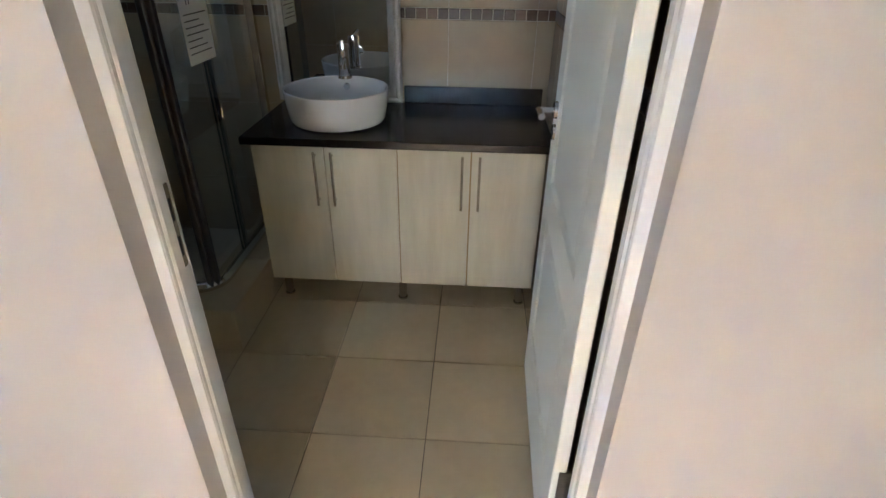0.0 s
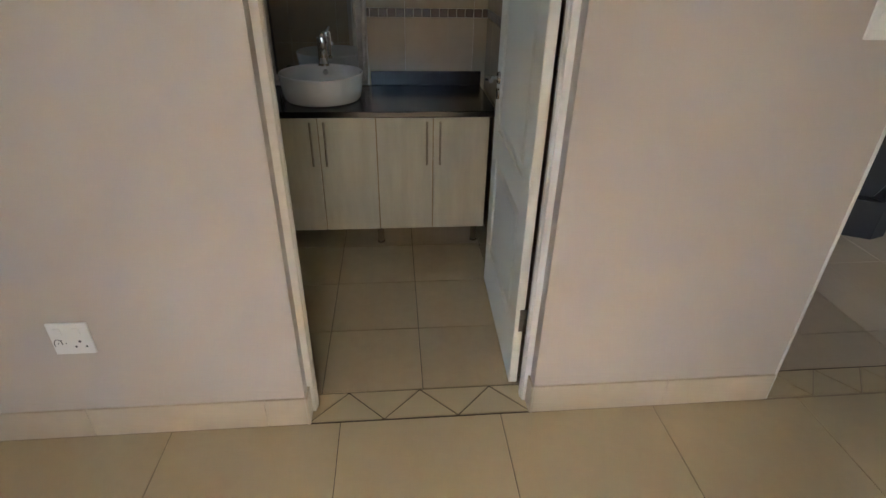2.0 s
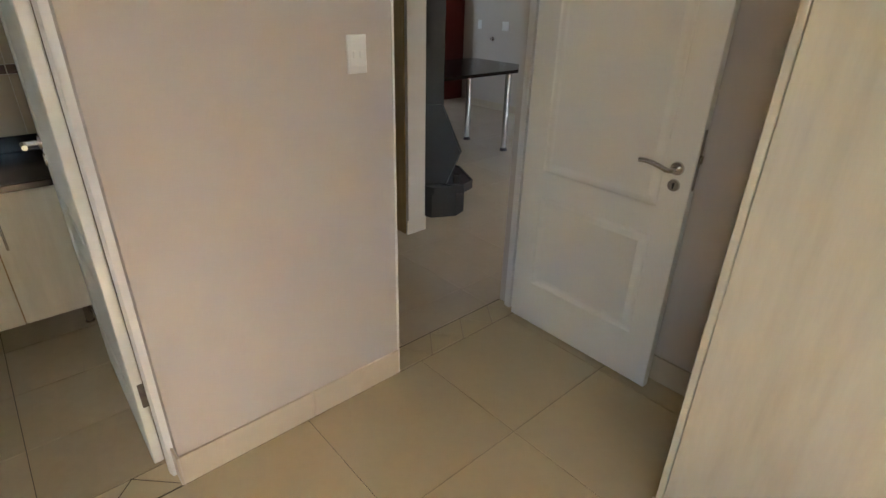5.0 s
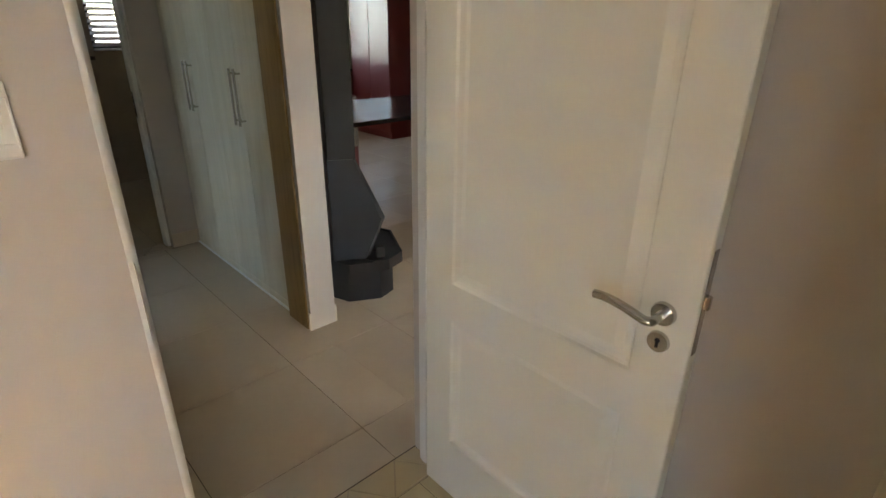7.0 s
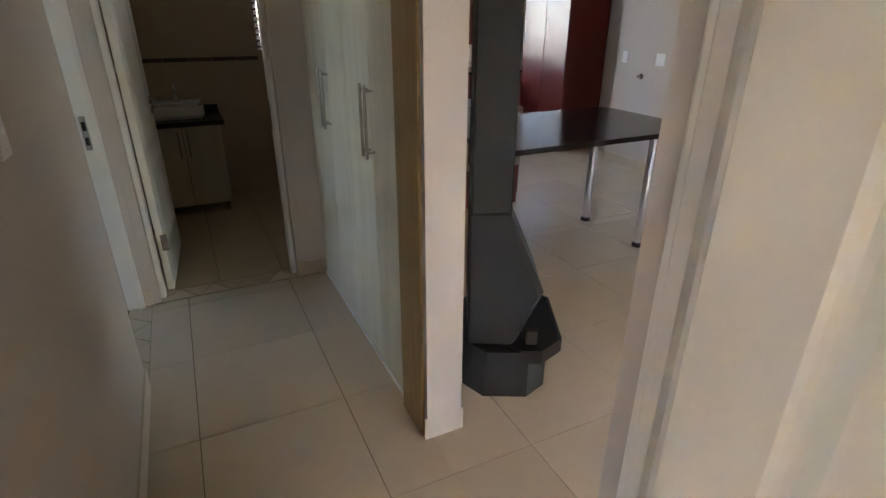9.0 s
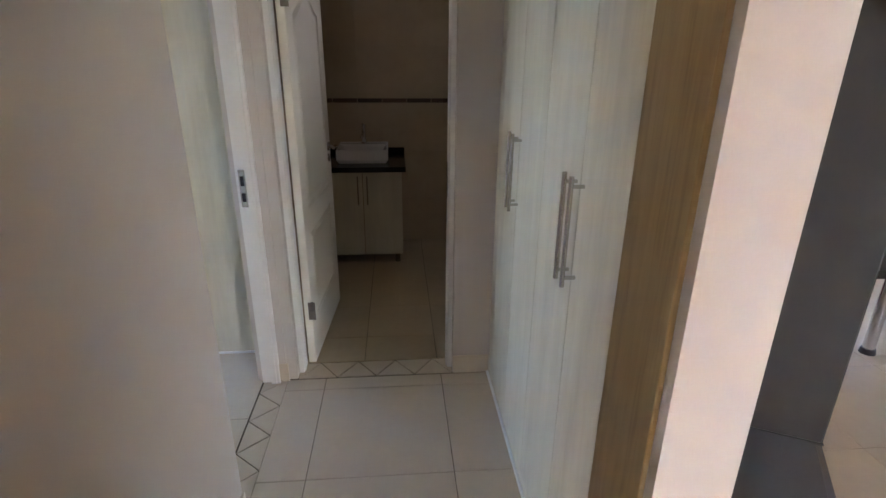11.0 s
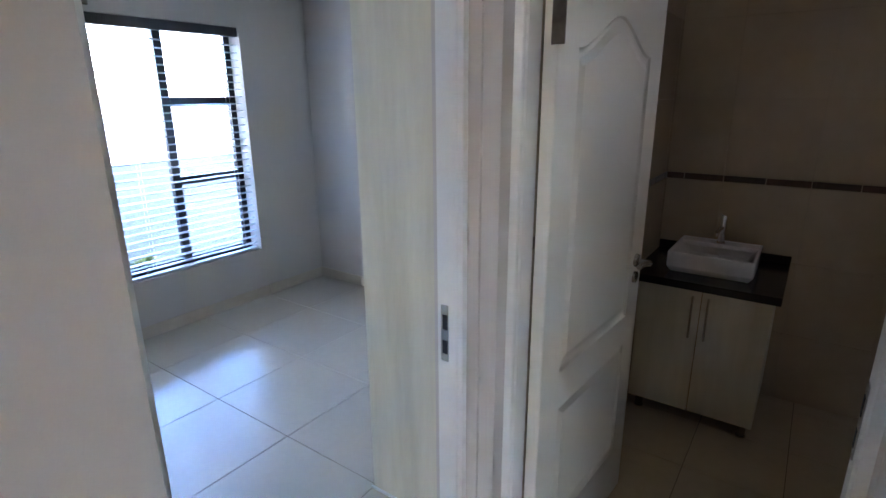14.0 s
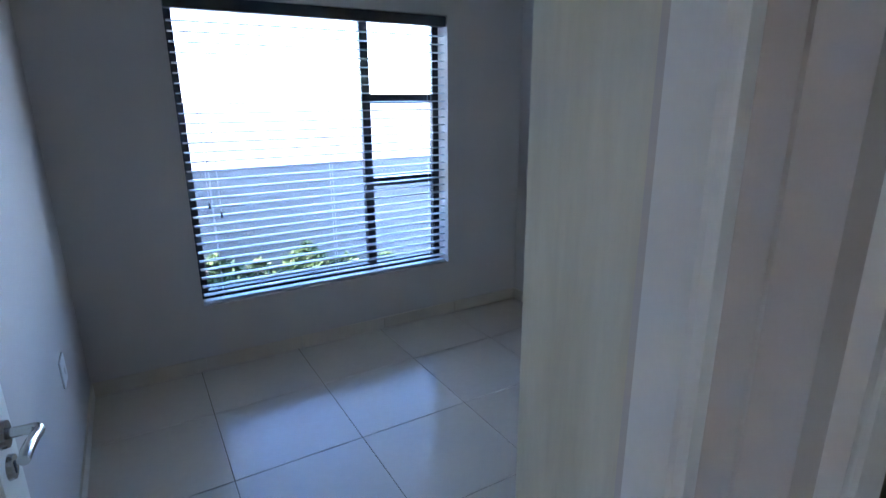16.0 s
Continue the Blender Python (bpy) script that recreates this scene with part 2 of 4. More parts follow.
    for a, b in zip(rings, rings[1:]):
        for k in range(seg):
            bm.faces.new((a[k], a[(k + 1) % seg], b[(k + 1) % seg], b[k]))
    bm.faces.new(rings[0])
    bm.faces.new(rings[-1])
    bmesh.ops.recalc_face_normals(bm, faces=bm.faces)
    return bm


def add_prism(bm, outline, z0, z1):
    """A polygon in x, y carried up from z0 to z1."""
    lo = [bm.verts.new((x, y, z0)) for x, y in outline]
    hi = [bm.verts.new((x, y, z1)) for x, y in outline]
    n = len(outline)
    for i in range(n):
        bm.faces.new((lo[i], lo[(i + 1) % n], hi[(i + 1) % n], hi[i]))
    bm.faces.new(lo)
    bm.faces.new(hi)
    bmesh.ops.recalc_face_normals(bm, faces=bm.faces)
    return bm


def mesh_of(name, bm, material, smooth=False):
    me = bpy.data.meshes.new(name)
    if smooth:
        for f in bm.faces:
            f.smooth = True
        for e in bm.edges:
            if len(e.link_faces) == 2 and e.calc_face_angle(0) > radians(35):
                e.smooth = False
    bm.to_mesh(me)
    bm.free()
    me.materials.append(material)
    return me


def part(name, bm, material, parent, label="", smooth=False, at=None):
    ob = new(name, mesh_of(name, bm, material, smooth))
    if parent:
        ob.parent = parent
    if at is not None:
        ob.matrix_basis = at
    return tagged(ob, label) if label else ob


def thing(name, m, label, category, group="", kind=""):
    ob = new(name)
    ob.empty_display_size = 0.1
    ob.matrix_world = m
    return tagged(ob, label, category, group, kind)


def structure(name, bm, material, label="", category=""):
    ob = new(name, mesh_of(name, bm, material))
    return tagged(ob, label, category, kind="structure")


def add_wall(bm, axis, p0, p1, a0, a1, z0, z1, openings=()):
    """A wall along x or y from a0 to a1, p0 to p1 thick, with openings (a0, a1, z0, z1) that go through it."""
    As = sorted({a0, a1, *[v for o in openings for v in o[:2] if a0 < v < a1]})
    Zs = sorted({z0, z1, *[v for o in openings for v in o[2:] if z0 < v < z1]})
    solid = {}
    for i in range(len(As) - 1):
        for j in range(len(Zs) - 1):
            ca, cz = (As[i] + As[i + 1]) / 2, (Zs[j] + Zs[j + 1]) / 2
            solid[i, j] = not any(o[0] < ca < o[1] and o[2] < cz < o[3] for o in openings)
    cache = {}

    def v(a, p, z):
        key = (round(a, 5), round(p, 5), round(z, 5))
        if key not in cache:
            cache[key] = bm.verts.new((a, p, z) if axis == "x" else (p, a, z))
        return cache[key]

    for (i, j), s in solid.items():
        if not s:
            continue
        l, r, b, t = As[i], As[i + 1], Zs[j], Zs[j + 1]
        for p in (p0, p1):
            bm.faces.new((v(l, p, b), v(r, p, b), v(r, p, t), v(l, p, t)))
        for di, dj, (qa, qz), (ra, rz) in ((-1, 0, (l, b), (l, t)), (1, 0, (r, b), (r, t)), (0, -1, (l, b), (r, b)), (0, 1, (l, t), (r, t))):
            if not solid.get((i + di, j + dj), False):
                bm.faces.new((v(qa, p0, qz), v(ra, p0, rz), v(ra, p1, rz), v(qa, p1, qz)))
    bmesh.ops.recalc_face_normals(bm, faces=bm.faces)
    return bm


def wall(name, *a, material=None, label="", **k):
    return structure(name, add_wall(bmesh.new(), *a, **k), material or M_WALL, label or "plastered interior wall painted warm beige", "wall")


# ---------------------------------------------------------------- the plan, in metres
TOP = 2.55                # ceiling height
FACE, BACK = 0.70, 0.84   # the wall between the bedroom and the bathroom
BATH_E, BATH_W, BATH_N = 0.36, -1.86, 2.585
PASS_W = 1.19             # the passage's west wall face
ROOM_E, ROOM_W, ROOM_S, ROOM_N = 1.04, -1.85, 2.69, 5.69
WC_S, WC_N, WC_E = 3.70, 5.67, 3.05
BED_W, BED_S, BED_E = -2.6, -3.3, 2.11
LIN_X, LIN_S, LIN_N = 2.235, 2.10, 3.555
EAST, KIT_N, LOU_S = 6.0, 7.25, -0.7
ROOM_DOOR_X = 1.07         # room face of the wall that holds the second bedroom door
DH = 2.05                 # height of the door openings

# wall openings: the clear opening in the masonry
BATH_DOOR = (-0.549, 0.287)
BED_DOOR = (1.232, 2.076)
WC_DOOR = (1.240, 2.045)
ROOM_DOOR = (2.715, 3.55)

wall("wall_bedroom_north", "x", FACE, BACK, BED_W - 0.14, BED_E + 0.125, 0, TOP, [(*BATH_DOOR, -1, DH), (*BED_DOOR, -1, DH)])
wall("wall_bedroom_east", "y", BED_E, 2.235, BED_S - 0.14, FACE, 0, TOP)
wall("wall_bedroom_west", "y", BED_W - 0.14, BED_W, BED_S - 0.14, FACE, 0, TOP, [(-3.1, -1.7, 0.6, 2.1)])
wall("wall_bedroom_south", "x", BED_S - 0.14, BED_S, BED_W, BED_E, 0, TOP, [(-0.85, 0.35, 1.5, 2.1)])
wall("wall_bathroom_north", "x", BATH_N, ROOM_S, ROOM_W - 0.22, PASS_W, 0, TOP)
wall("wall_bathroom_west", "y", BATH_W - 0.12, BATH_W, BACK, BATH_N, 0, TOP, [(1.84, 2.24, 1.624, 2.022)])
wall("wall_bathroom_east", "y", BATH_E, PASS_W, BACK, 2.585, 0, TOP)
wall("wall_passage_west", "y", ROOM_DOOR_X, PASS_W, ROOM_S, WC_S - 0.14, 0, TOP, [(*ROOM_DOOR, -1, DH)])
wall("wall_room_east", "y", ROOM_E, 1.165, WC_S, ROOM_N, 0, TOP)
wall("wall_room_west", "y", ROOM_W - 0.22, ROOM_W, ROOM_S, ROOM_N, 0, TOP, [(3.32, 5.045, 0.42, 2.155)])
wall("wall_room_north", "x", ROOM_N, ROOM_N + 0.12, ROOM_W - 0.22, 1.165, 0, TOP)
wall("wall_toilet_south", "x", WC_S - 0.14, WC_S, ROOM_E, WC_E, 0, TOP, [(*WC_DOOR, -1, DH)])
wall("wall_toilet_north", "x", WC_N, WC_N + 0.22, 1.165, WC_E + 0.1, 0, TOP, [(2.25, 2.84, 1.27, 2.1)], material=M_WTILE, label="tiled toilet wall with a small blinded window")
wall("wall_toilet_east", "y", WC_E, WC_E + 0.1, WC_S, WC_N, 0, TOP)
wall("wall_passage_pier", "y", 2.215, 2.365, 1.87, LIN_S, 0, TOP, label="short wall end between passage and lounge")
wall("wall_cupboard_back", "y", 2.345, 2.365, LIN_S, WC_S - 0.14, 0, TOP)
wall("wall_lounge_south", "x", LOU_S - 0.14, LOU_S, 2.235, EAST + 0.14, 0, TOP, [(3.05, 3.75, 0.0, 2.08)])
wall("wall_lounge_east", "y", EAST, EAST + 0.14, LOU_S, 5.13, 0, TOP, [(2.42, 3.36, -1, DH)])
wall("wall_kitchen_east", "y", 6.28, 6.42, 5.13, KIT_N, 0, TOP)
wall("wall_kitchen_return", "x", 5.06, 5.13, EAST + 0.14, 6.42, 0, TOP)
wall("wall_kitchen_north", "x", KIT_N, KIT_N + 0.2, WC_E + 0.1, 6.42, 0, TOP, [(3.8, 5.15, 1.05, 2.1)])
wall("wall_kitchen_west", "y", WC_E, WC_E + 0.1, WC_N + 0.22, KIT_N + 0.2, 0, TOP)
wall("wall_side_room", "y", 7.6, 7.7, 1.0, 5.0, 0, TOP)
wall("wall_side_room_south", "x", 0.9, 1.0, EAST + 0.14, 7.7, 0, TOP)

cm = add_box(bmesh.new(), -2.75, -3.45, TOP, 2.24, -0.841, TOP + 0.12)
add_box(cm, -2.75, -0.84, TOP, 7.8, 7.6, TOP + 0.12)
structure("ceiling", cm, M_CEIL, "flat white painted ceiling", "ceiling")

# ---------------------------------------------------------------- outside
gm = bmesh.new()
add_box(gm, -400, -400, -0.5, 400, 400, -0.16)
structure("ground", gm, M_GROUND, "dry bare ground outside the house", "ground")
structure("boundary_wall", box_bm(-3.85, -30, -0.16, -3.62, 30, 1.03), M_PLASTER_SHADED, "low boundary wall of pale plaster, darkened to read as shade", "wall")
structure("lawn", box_bm(-3.615, -12, -0.159, -2.78, 16, -0.13), M_LAWN, "green lawn strip beside the house", "lawn")
# unseen slab, added: its triangular hole is cut to shape the sun patch
pr = add_prism(bmesh.new(), [(2.25, -0.845), (2.25, -5.23), (3.056, -5.23), (3.056, -1.996), (3.321, -1.476), (3.321, -0.845)], TOP, TOP + 0.12)
add_prism(pr, [(3.3215, -0.845), (3.3215, -1.476), (3.570, -1.996), (3.570, -5.23), (8.2, -5.23), (8.2, -0.845)], TOP, TOP + 0.12)
add_prism(pr, [(3.0565, -1.996), (3.0565, -5.23), (3.5695, -5.23), (3.5695, -1.996)], TOP, TOP + 0.12)
structure("sun_patch_slab", pr, M_CEIL, "unseen slab whose triangular hole shapes the lounge sun patch", "roof")
structure("eave_north", box_bm(2.9, 7.6, TOP, 7.8, 8.2, TOP + 0.12), M_CEIL, "white roof eave above the kitchen", "roof")

# ---------------------------------------------------------------- door frames, doors


def door_frame(name, m, w, depth, label, reb=0.010):
    """A pressed steel frame in an opening w wide, from x = 0; y runs through the wall from 0 to depth; the door shuts into the far side."""
    f = thing(name, m, label, "door frame", "steel door frames", "structure")
    rebate, f0 = depth - 0.044, depth - 0.085     # the frame stands back in a plastered reveal
    prof = [(0.0, f0), (0.022, f0), (0.024, f0 + 0.005), (0.024, f0 + 0.013), (0.028, f0 + 0.018), (0.028, rebate), (reb, rebate), (reb, depth + 0.004), (0.0, depth + 0.004)]
    for side in (0, 1):
        bm = bmesh.new()
        add_prism(bm, [(x if side == 0 else w - x, y) for x, y in prof], -0.002, DH - 0.03)
        part("jamb", bm, M_FRAME, f)
    bm = bmesh.new()
    n = len(prof)
    a = [bm.verts.new((0.0, y, DH - x)) for x, y in prof]
    b = [bm.verts.new((w, y, DH - x)) for x, y in prof]
    for i in range(n):
        bm.faces.new((a[i], a[(i + 1) % n], b[(i + 1) % n], b[i]))
    bm.faces.new(a), bm.faces.new(b)
    bmesh.ops.recalc_face_normals(bm, faces=bm.faces)
    part("head", bm, M_FRAME, f)
    return f


def inset_loop(pts, d):
    """Offset a closed anticlockwise outline inwards by d."""
    out, n = [], len(pts)
    for i in range(n):
        p, a, b = Vector(pts[i]), Vector(pts[i - 1]), Vector(pts[(i + 1) % n])
        e1, e2 = (p - a).normalized(), (b - p).normalized()
        n1, n2 = Vector((-e1.y, e1.x)), Vector((-e2.y, e2.x))
        k = (n1 + n2).normalized()
        out.append(p + k * (d / max(0.4, k.dot(n1))))
    return out


def panel_outline(x0, x1, z0, z1, arch):
    pts = [(x0, z0), (x1, z0)]
    if not arch:
        return pts + [(x1, z1), (x0, z1)]
    steps = 28
    for i in range(steps + 1):
        s = i / steps
        x = x1 + (x0 - x1) * s
        u = 1 - abs(2 * s - 1)
        rise = arch * (3 * u * u - 2 * u * u * u) if u < 1 else arch
        pts.append((x, z1 + rise))
    return pts


def door_leaf_mesh(w, h, t):
    """A moulded two-panel door: upper panel with an eyebrow top, lower panel square."""
    bm = bmesh.new()
    panels = [panel_outline(0.115, w - 0.115, 0.235, 0.715, 0), panel_outline(0.115, w - 0.115, 0.835, h - 0.26, 0.10)]
    for face in (0, 1):
        y, s = (0, 1) if face == 0 else (t, -1)
        edges = []

        def loop(pts, depth):
            vs = [bm.verts.new((p[0], y + s * depth, p[1])) for p in pts]
            return vs, [bm.edges.new((vs[i], vs[(i + 1) % len(vs)])) for i in range(len(vs))]

        vs, es = loop([(0.003, 0.003), (w - 0.003, 0.003), (w - 0.003, h - 0.003), (0.003, h - 0.003)], 0)
        edges += es
        if face == 0:
            front = vs
        else:
            back = vs
        for outline in panels:
            prev, es = loop(outline, 0)
            edges += es
            for ins, dep in ((0.006, 0.006), (0.014, 0.0085), (0.024, 0.0085), (0.046, 0.0015)):
                cur, _ = loop(inset_loop(outline, ins), dep)
                for i in range(len(cur)):
                    bm.faces.new((prev[i], prev[(i + 1) % len(cur)], cur[(i + 1) % len(cur)], cur[i]))
                prev = cur
            bm.faces.new(prev)
        bmesh.ops.triangle_fill(bm, edges=edges, use_beauty=True)
    f2 = [bm.verts.new((x, 0.003, z)) for x, z in ((0, 0), (w, 0), (w, h), (0, h))]
    b2 = [bm.verts.new((x, t - 0.003, z)) for x, z in ((0, 0), (w, 0), (w, h), (0, h))]
    for q, r in ((front, f2), (f2, b2), (b2, back)):
        for i in range(4):
            bm.faces.new((q[i], q[(i + 1) % 4], r[(i + 1) % 4], r[i]))
    bmesh.ops.recalc_face_normals(bm, faces=bm.faces)
    return bm


def lever_set(leaf, x, z, y, s, way):
    """Rose, curved lever, keyhole rose; s: which way it stands out, way: to which side the lever points."""
    lev = part("handle", cyl_bm((x, y, z), (x, y + s * 0.010, z), 0.026, 0.024, seg=28), M_STEEL, leaf, "brushed steel lever handle", smooth=True)
    bm = bmesh.new()
    pts = [(x, y + s * 0.008, z), (x, y + s * 0.046, z)]
    for i in range(1, 6):
        a = i / 5 * math.pi / 2
        pts.append((x + way * 0.016 * (1 - math.cos(a)), y + s * (0.046 + 0.010 * math.sin(a)), z))
    for i in range(1, 11):
        q = i / 10
        pts.append((x + way * (0.016 + 0.112 * q), y + s * (0.056 + 0.002 * math.sin(q * 3)), z + 0.020 * math.sin(q * math.pi * 0.62) - 0.004 * q))
    add_tube(bm, pts, 0.0095, 12)
    part("lever", bm, M_STEEL, lev, smooth=True)
    key = part("key_rose", cyl_bm((x, y, z - 0.066), (x, y + s * 0.008, z - 0.066), 0.024, 0.022, seg=28), M_STEEL, leaf, smooth=True)
    bm = cyl_bm((x, y + s * 0.006, z - 0.061), (x, y + s * 0.0088, z - 0.061), 0.0055, seg=14)
    add_box(bm, x - 0.003, y + s * 0.006, z - 0.078, x + 0.003, y + s * 0.0088, z - 0.062)
    part("keyhole", bm, M_DARK, key)


def butt_hinge(parent, x, y, z):
    bm = box_bm(x - 0.018, y - 0.002, z - 0.05, x + 0.018, y + 0.002, z + 0.05, bevel=0.001)
    for k in range(5):
        add_cyl(bm, (x, y - 0.005, z - 0.05 + k * 0.02 + 0.0008), (x, y - 0.005, z - 0.03 + k * 0.02 - 0.0008), 0.0075, seg=12)
    return part("hinge", bm, M_HINGE, parent, "dark worn steel butt hinge", smooth=True)


LEAF_W, LEAF_H, LEAF_T = 0.772, 2.02, 0.040


def door(name, m, label, hinge_y=0.0, w=LEAF_W, hz=1.045, t=LEAF_T):
    """A leaf with its hinge edge at x = 0, swinging about the origin; y is its thickness."""
    d = thing(name, m, label, "door", "white panelled doors", "structure")
    part("leaf", door_leaf_mesh(w, LEAF_H, t), M_WHITE, d)
    leaf = d
    lever_set(leaf, w - 0.064, hz, 0.0, -1, -1)
    lever_set(leaf, w - 0.064, hz, t, 1, -1)
    part("lock_plate", box_bm(w - 0.001, t / 2 - 0.011, 0.93, w + 0.0015, t / 2 + 0.011, 1.16, bevel=0.0005), M_STEEL, leaf)
    part("latch_bolt", box_bm(w, t / 2 - 0.006, 1.035, w + 0.011, t / 2 + 0.006, 1.065, bevel=0.002), M_STEEL, leaf)
    for z in (0.31, 1.81):
        h = butt_hinge(leaf, 0, 0, 0)
        h.matrix_basis = pose(-0.001, hinge_y, z, 0, 0, 90)
    return d


def strike(frame_thing, x, y, z, s):
    """A strike plate let into a jamb face that looks along s in x."""
    p = part("strike_plate", box_bm(x - 0.002, y - 0.014, z - 0.085, x + 0.002, y + 0.014, z + 0.085, bevel=0.0008), M_STEEL, frame_thing, "steel strike plate")
    for dz, hh in ((0.035, 0.022), (-0.04, 0.02)):
        part("slot", box_bm(x + s * 0.001, y - 0.008, z + dz - hh, x + s * 0.003, y + 0.008, z + dz + hh), M_DARK, p)


# the frames: local x along the opening, local y through the wall towards the side where the leaf shuts
fr = door_frame("door_frame_1", pose(BATH_DOOR[0], FACE, 0), BATH_DOOR[1] - BATH_DOOR[0], BACK - FACE, "white painted steel frame of the bathroom door")
strike(fr, 0.0115, 0.118, 1.02, 1)
# bedroom door shuts into the bedroom side
wB = BED_DOOR[1] - BED_DOOR[0]
fr = door_frame("door_frame_2", pose(BED_DOOR[1], BACK, 0, 0, 0, 180), wB, BACK - FACE, "white painted steel frame of the bedroom door")
strike(fr, wB - 0.0115, 0.118, 1.02, -1)
fr = door_frame("door_frame_3", pose(WC_DOOR[0], WC_S - 0.14, 0), WC_DOOR[1] - WC_DOOR[0], 0.14, "white painted steel frame of the toilet door", 0.027)
strike(fr, WC_DOOR[1] - WC_DOOR[0] - 0.0285, 0.118, 1.02, -1)
wR = ROOM_DOOR[1] - ROOM_DOOR[0]
fr = door_frame("door_frame_4", pose(PASS_W, ROOM_DOOR[0], 0, 0, 0, 90), wR, PASS_W - ROOM_DOOR_X, "white painted steel frame of the second bedroom door")
strike(fr, wR - 0.0115, 0.098, 1.02, -1)
door_frame("door_frame_5", pose(EAST, 2.42, 0, 0, 0, 90) @ Matrix.Scale(-1, 4, (0, 1, 0)), 0.94, 0.14, "white frame of the doorway off the lounge")

door("door_1", pose(0.262, BACK + 0.004, 0.012, 0, 0, 88.6), "white moulded bathroom door standing wide open", hinge_y=0.0, t=0.034)
door("door_2", pose(BED_DOOR[1] - 0.030, FACE - 0.004, 0.012, 0, 0, 269.7) @ Matrix.Translation((0, -0.038, 0)), "white moulded bedroom door standing wide open", hinge_y=0.04, hz=1.005, w=0.797)
door("door_3", pose(WC_DOOR[0] + 0.036, WC_S - 0.004, 0.012, 0, 0, 86.0) @ Matrix.Translation((0, -0.04, 0)), "white moulded toilet door standing ajar inwards", hinge_y=0.0)
door("door_4", pose(ROOM_DOOR_X - 0.004, 2.762, 0.012, 0, 0, 177.0), "white moulded second bedroom door opened against the wall", hinge_y=0.0, hz=1.045)

# ---------------------------------------------------------------- bathroom furniture


def bar_handle(parent, x, y, z0, z1, out=0.030, r=0.006, axis="y"):
    """A straight bar on two posts, standing out by out along -y (or -x)."""
    bm = bmesh.new()
    if axis == "y":
        add_cyl(bm, (x, y - out, z0), (x, y - out, z1), r, seg=14)
        for z in (z0 + 0.02, z1 - 0.02):
            add_cyl(bm, (x, y, z), (x, y - out, z), r * 0.8, seg=12)
    else:
        add_cyl(bm, (x - out, y, z0), (x - out, y, z1), r, seg=14)
        for z in (z0 + 0.025, z1 - 0.025):
            add_cyl(bm, (x, y, z), (x - out, y, z), r * 0.8, seg=12)
    return part("handle", bm, M_STEEL, parent, "brushed steel bar handle", smooth=True)


def vanity_unit(m, w, n, d, z0, z1, label, hz, hlen, legs):
    """A cabinet w wide with n doors along its front (y = 0), back towards +y."""
    v = thing("vanity_cabinet", m, label, "cabinet")
    # brown body colour stands in for shade in the gaps between doors
    part("body", box_bm(0.0185, 0.020, z0, w - 0.0185, d, z1, bevel=0.001), M_LAM_EDGE, v)
    for x in (0.002, w - 0.018):
        part("side_panel", box_bm(x, 0.0175, z0, x + 0.016, d, z1, bevel=0.001), M_LAM, v, "pale oak laminate side")
    dw = w / n
    for i in range(n):
        dd = part("door", box_bm(i * dw + 0.003, 0.0, z0 + 0.001, (i + 1) * dw - 0.003, 0.016, z1 - 0.002, bevel=0.0012), M_LAM, v)
        x = (i + 1) * dw - 0.035 if i % 2 == 0 else i * dw + 0.035
        bar_handle(dd, x, 0.0, hz - hlen, hz, out=0.026, r=0.0055)
    for x in legs:
        for y in (0.055, d - 0.06):
            bm = cyl_bm((x, y, 0.006), (x, y, z0), 0.019, seg=20)
            add_cyl(bm, (x, y, 0), (x, y, 0.008), 0.023, seg=20)
            part("leg", bm, M_STEEL, v, "round steel leg", smooth=True)
    return v


vanity_unit(pose(-0.90, 2.005, 0), 1.2, 4, 0.555, 0.115, 0.767, "pale oak laminate bathroom cabinet with four doors on steel legs", 0.745, 0.235, (0.05, 0.6, 1.15))
wt = thing("worktop", pose(0, 0, 0), "polished dark granite top on the bathroom cabinet", "worktop")
part("slab", box_bm(-0.928, 1.972, 0.768, 0.325, 2.572, 0.800, bevel=0.004, seg=2), M_GRANITE, wt)
part("upstand", box_bm(-0.335, 2.553, 0.8005, 0.325, 2.573, 0.880, bevel=0.003, seg=2), M_GRANITE, wt)


def round_basin(m):
    b = thing("basin", m, "round white porcelain vessel basin on the granite top", "basin")
    prof = [(0.0, 0.0), (0.178, 0.0), (0.196, 0.005), (0.205, 0.020), (0.214, 0.070), (0.222, 0.132), (0.2215, 0.139), (0.218, 0.142), (0.213, 0.139), (0.209, 0.130), (0.203, 0.085), (0.180, 0.045), (0.12, 0.026), (0.03, 0.022), (0.0, 0.022)]
    bm = bmesh.new()
    add_lathe(bm, [(max(r, 0.0005), z) for r, z in prof], 56)
    bowl = part("bowl", bm, M_PORCELAIN, b, smooth=True)
    bm = bmesh.new()
    add_cyl(bm, (0.0, 0.186, 0.098), (0.0, 0.196, 0.102), 0.015, seg=20)
    part("overflow_ring", bm, M_CHROME, b, "chrome overflow ring", smooth=True)
    bm = bmesh.new()
    add_lathe(bm, [(0.0005, 0.023), (0.032, 0.023), (0.034, 0.026), (0.030, 0.029), (0.012, 0.030), (0.0005, 0.028)], 28)
    part("waste", bm, M_CHROME, b, smooth=True)
    return b


round_basin(pose(-0.585, 2.245, 0.8005))


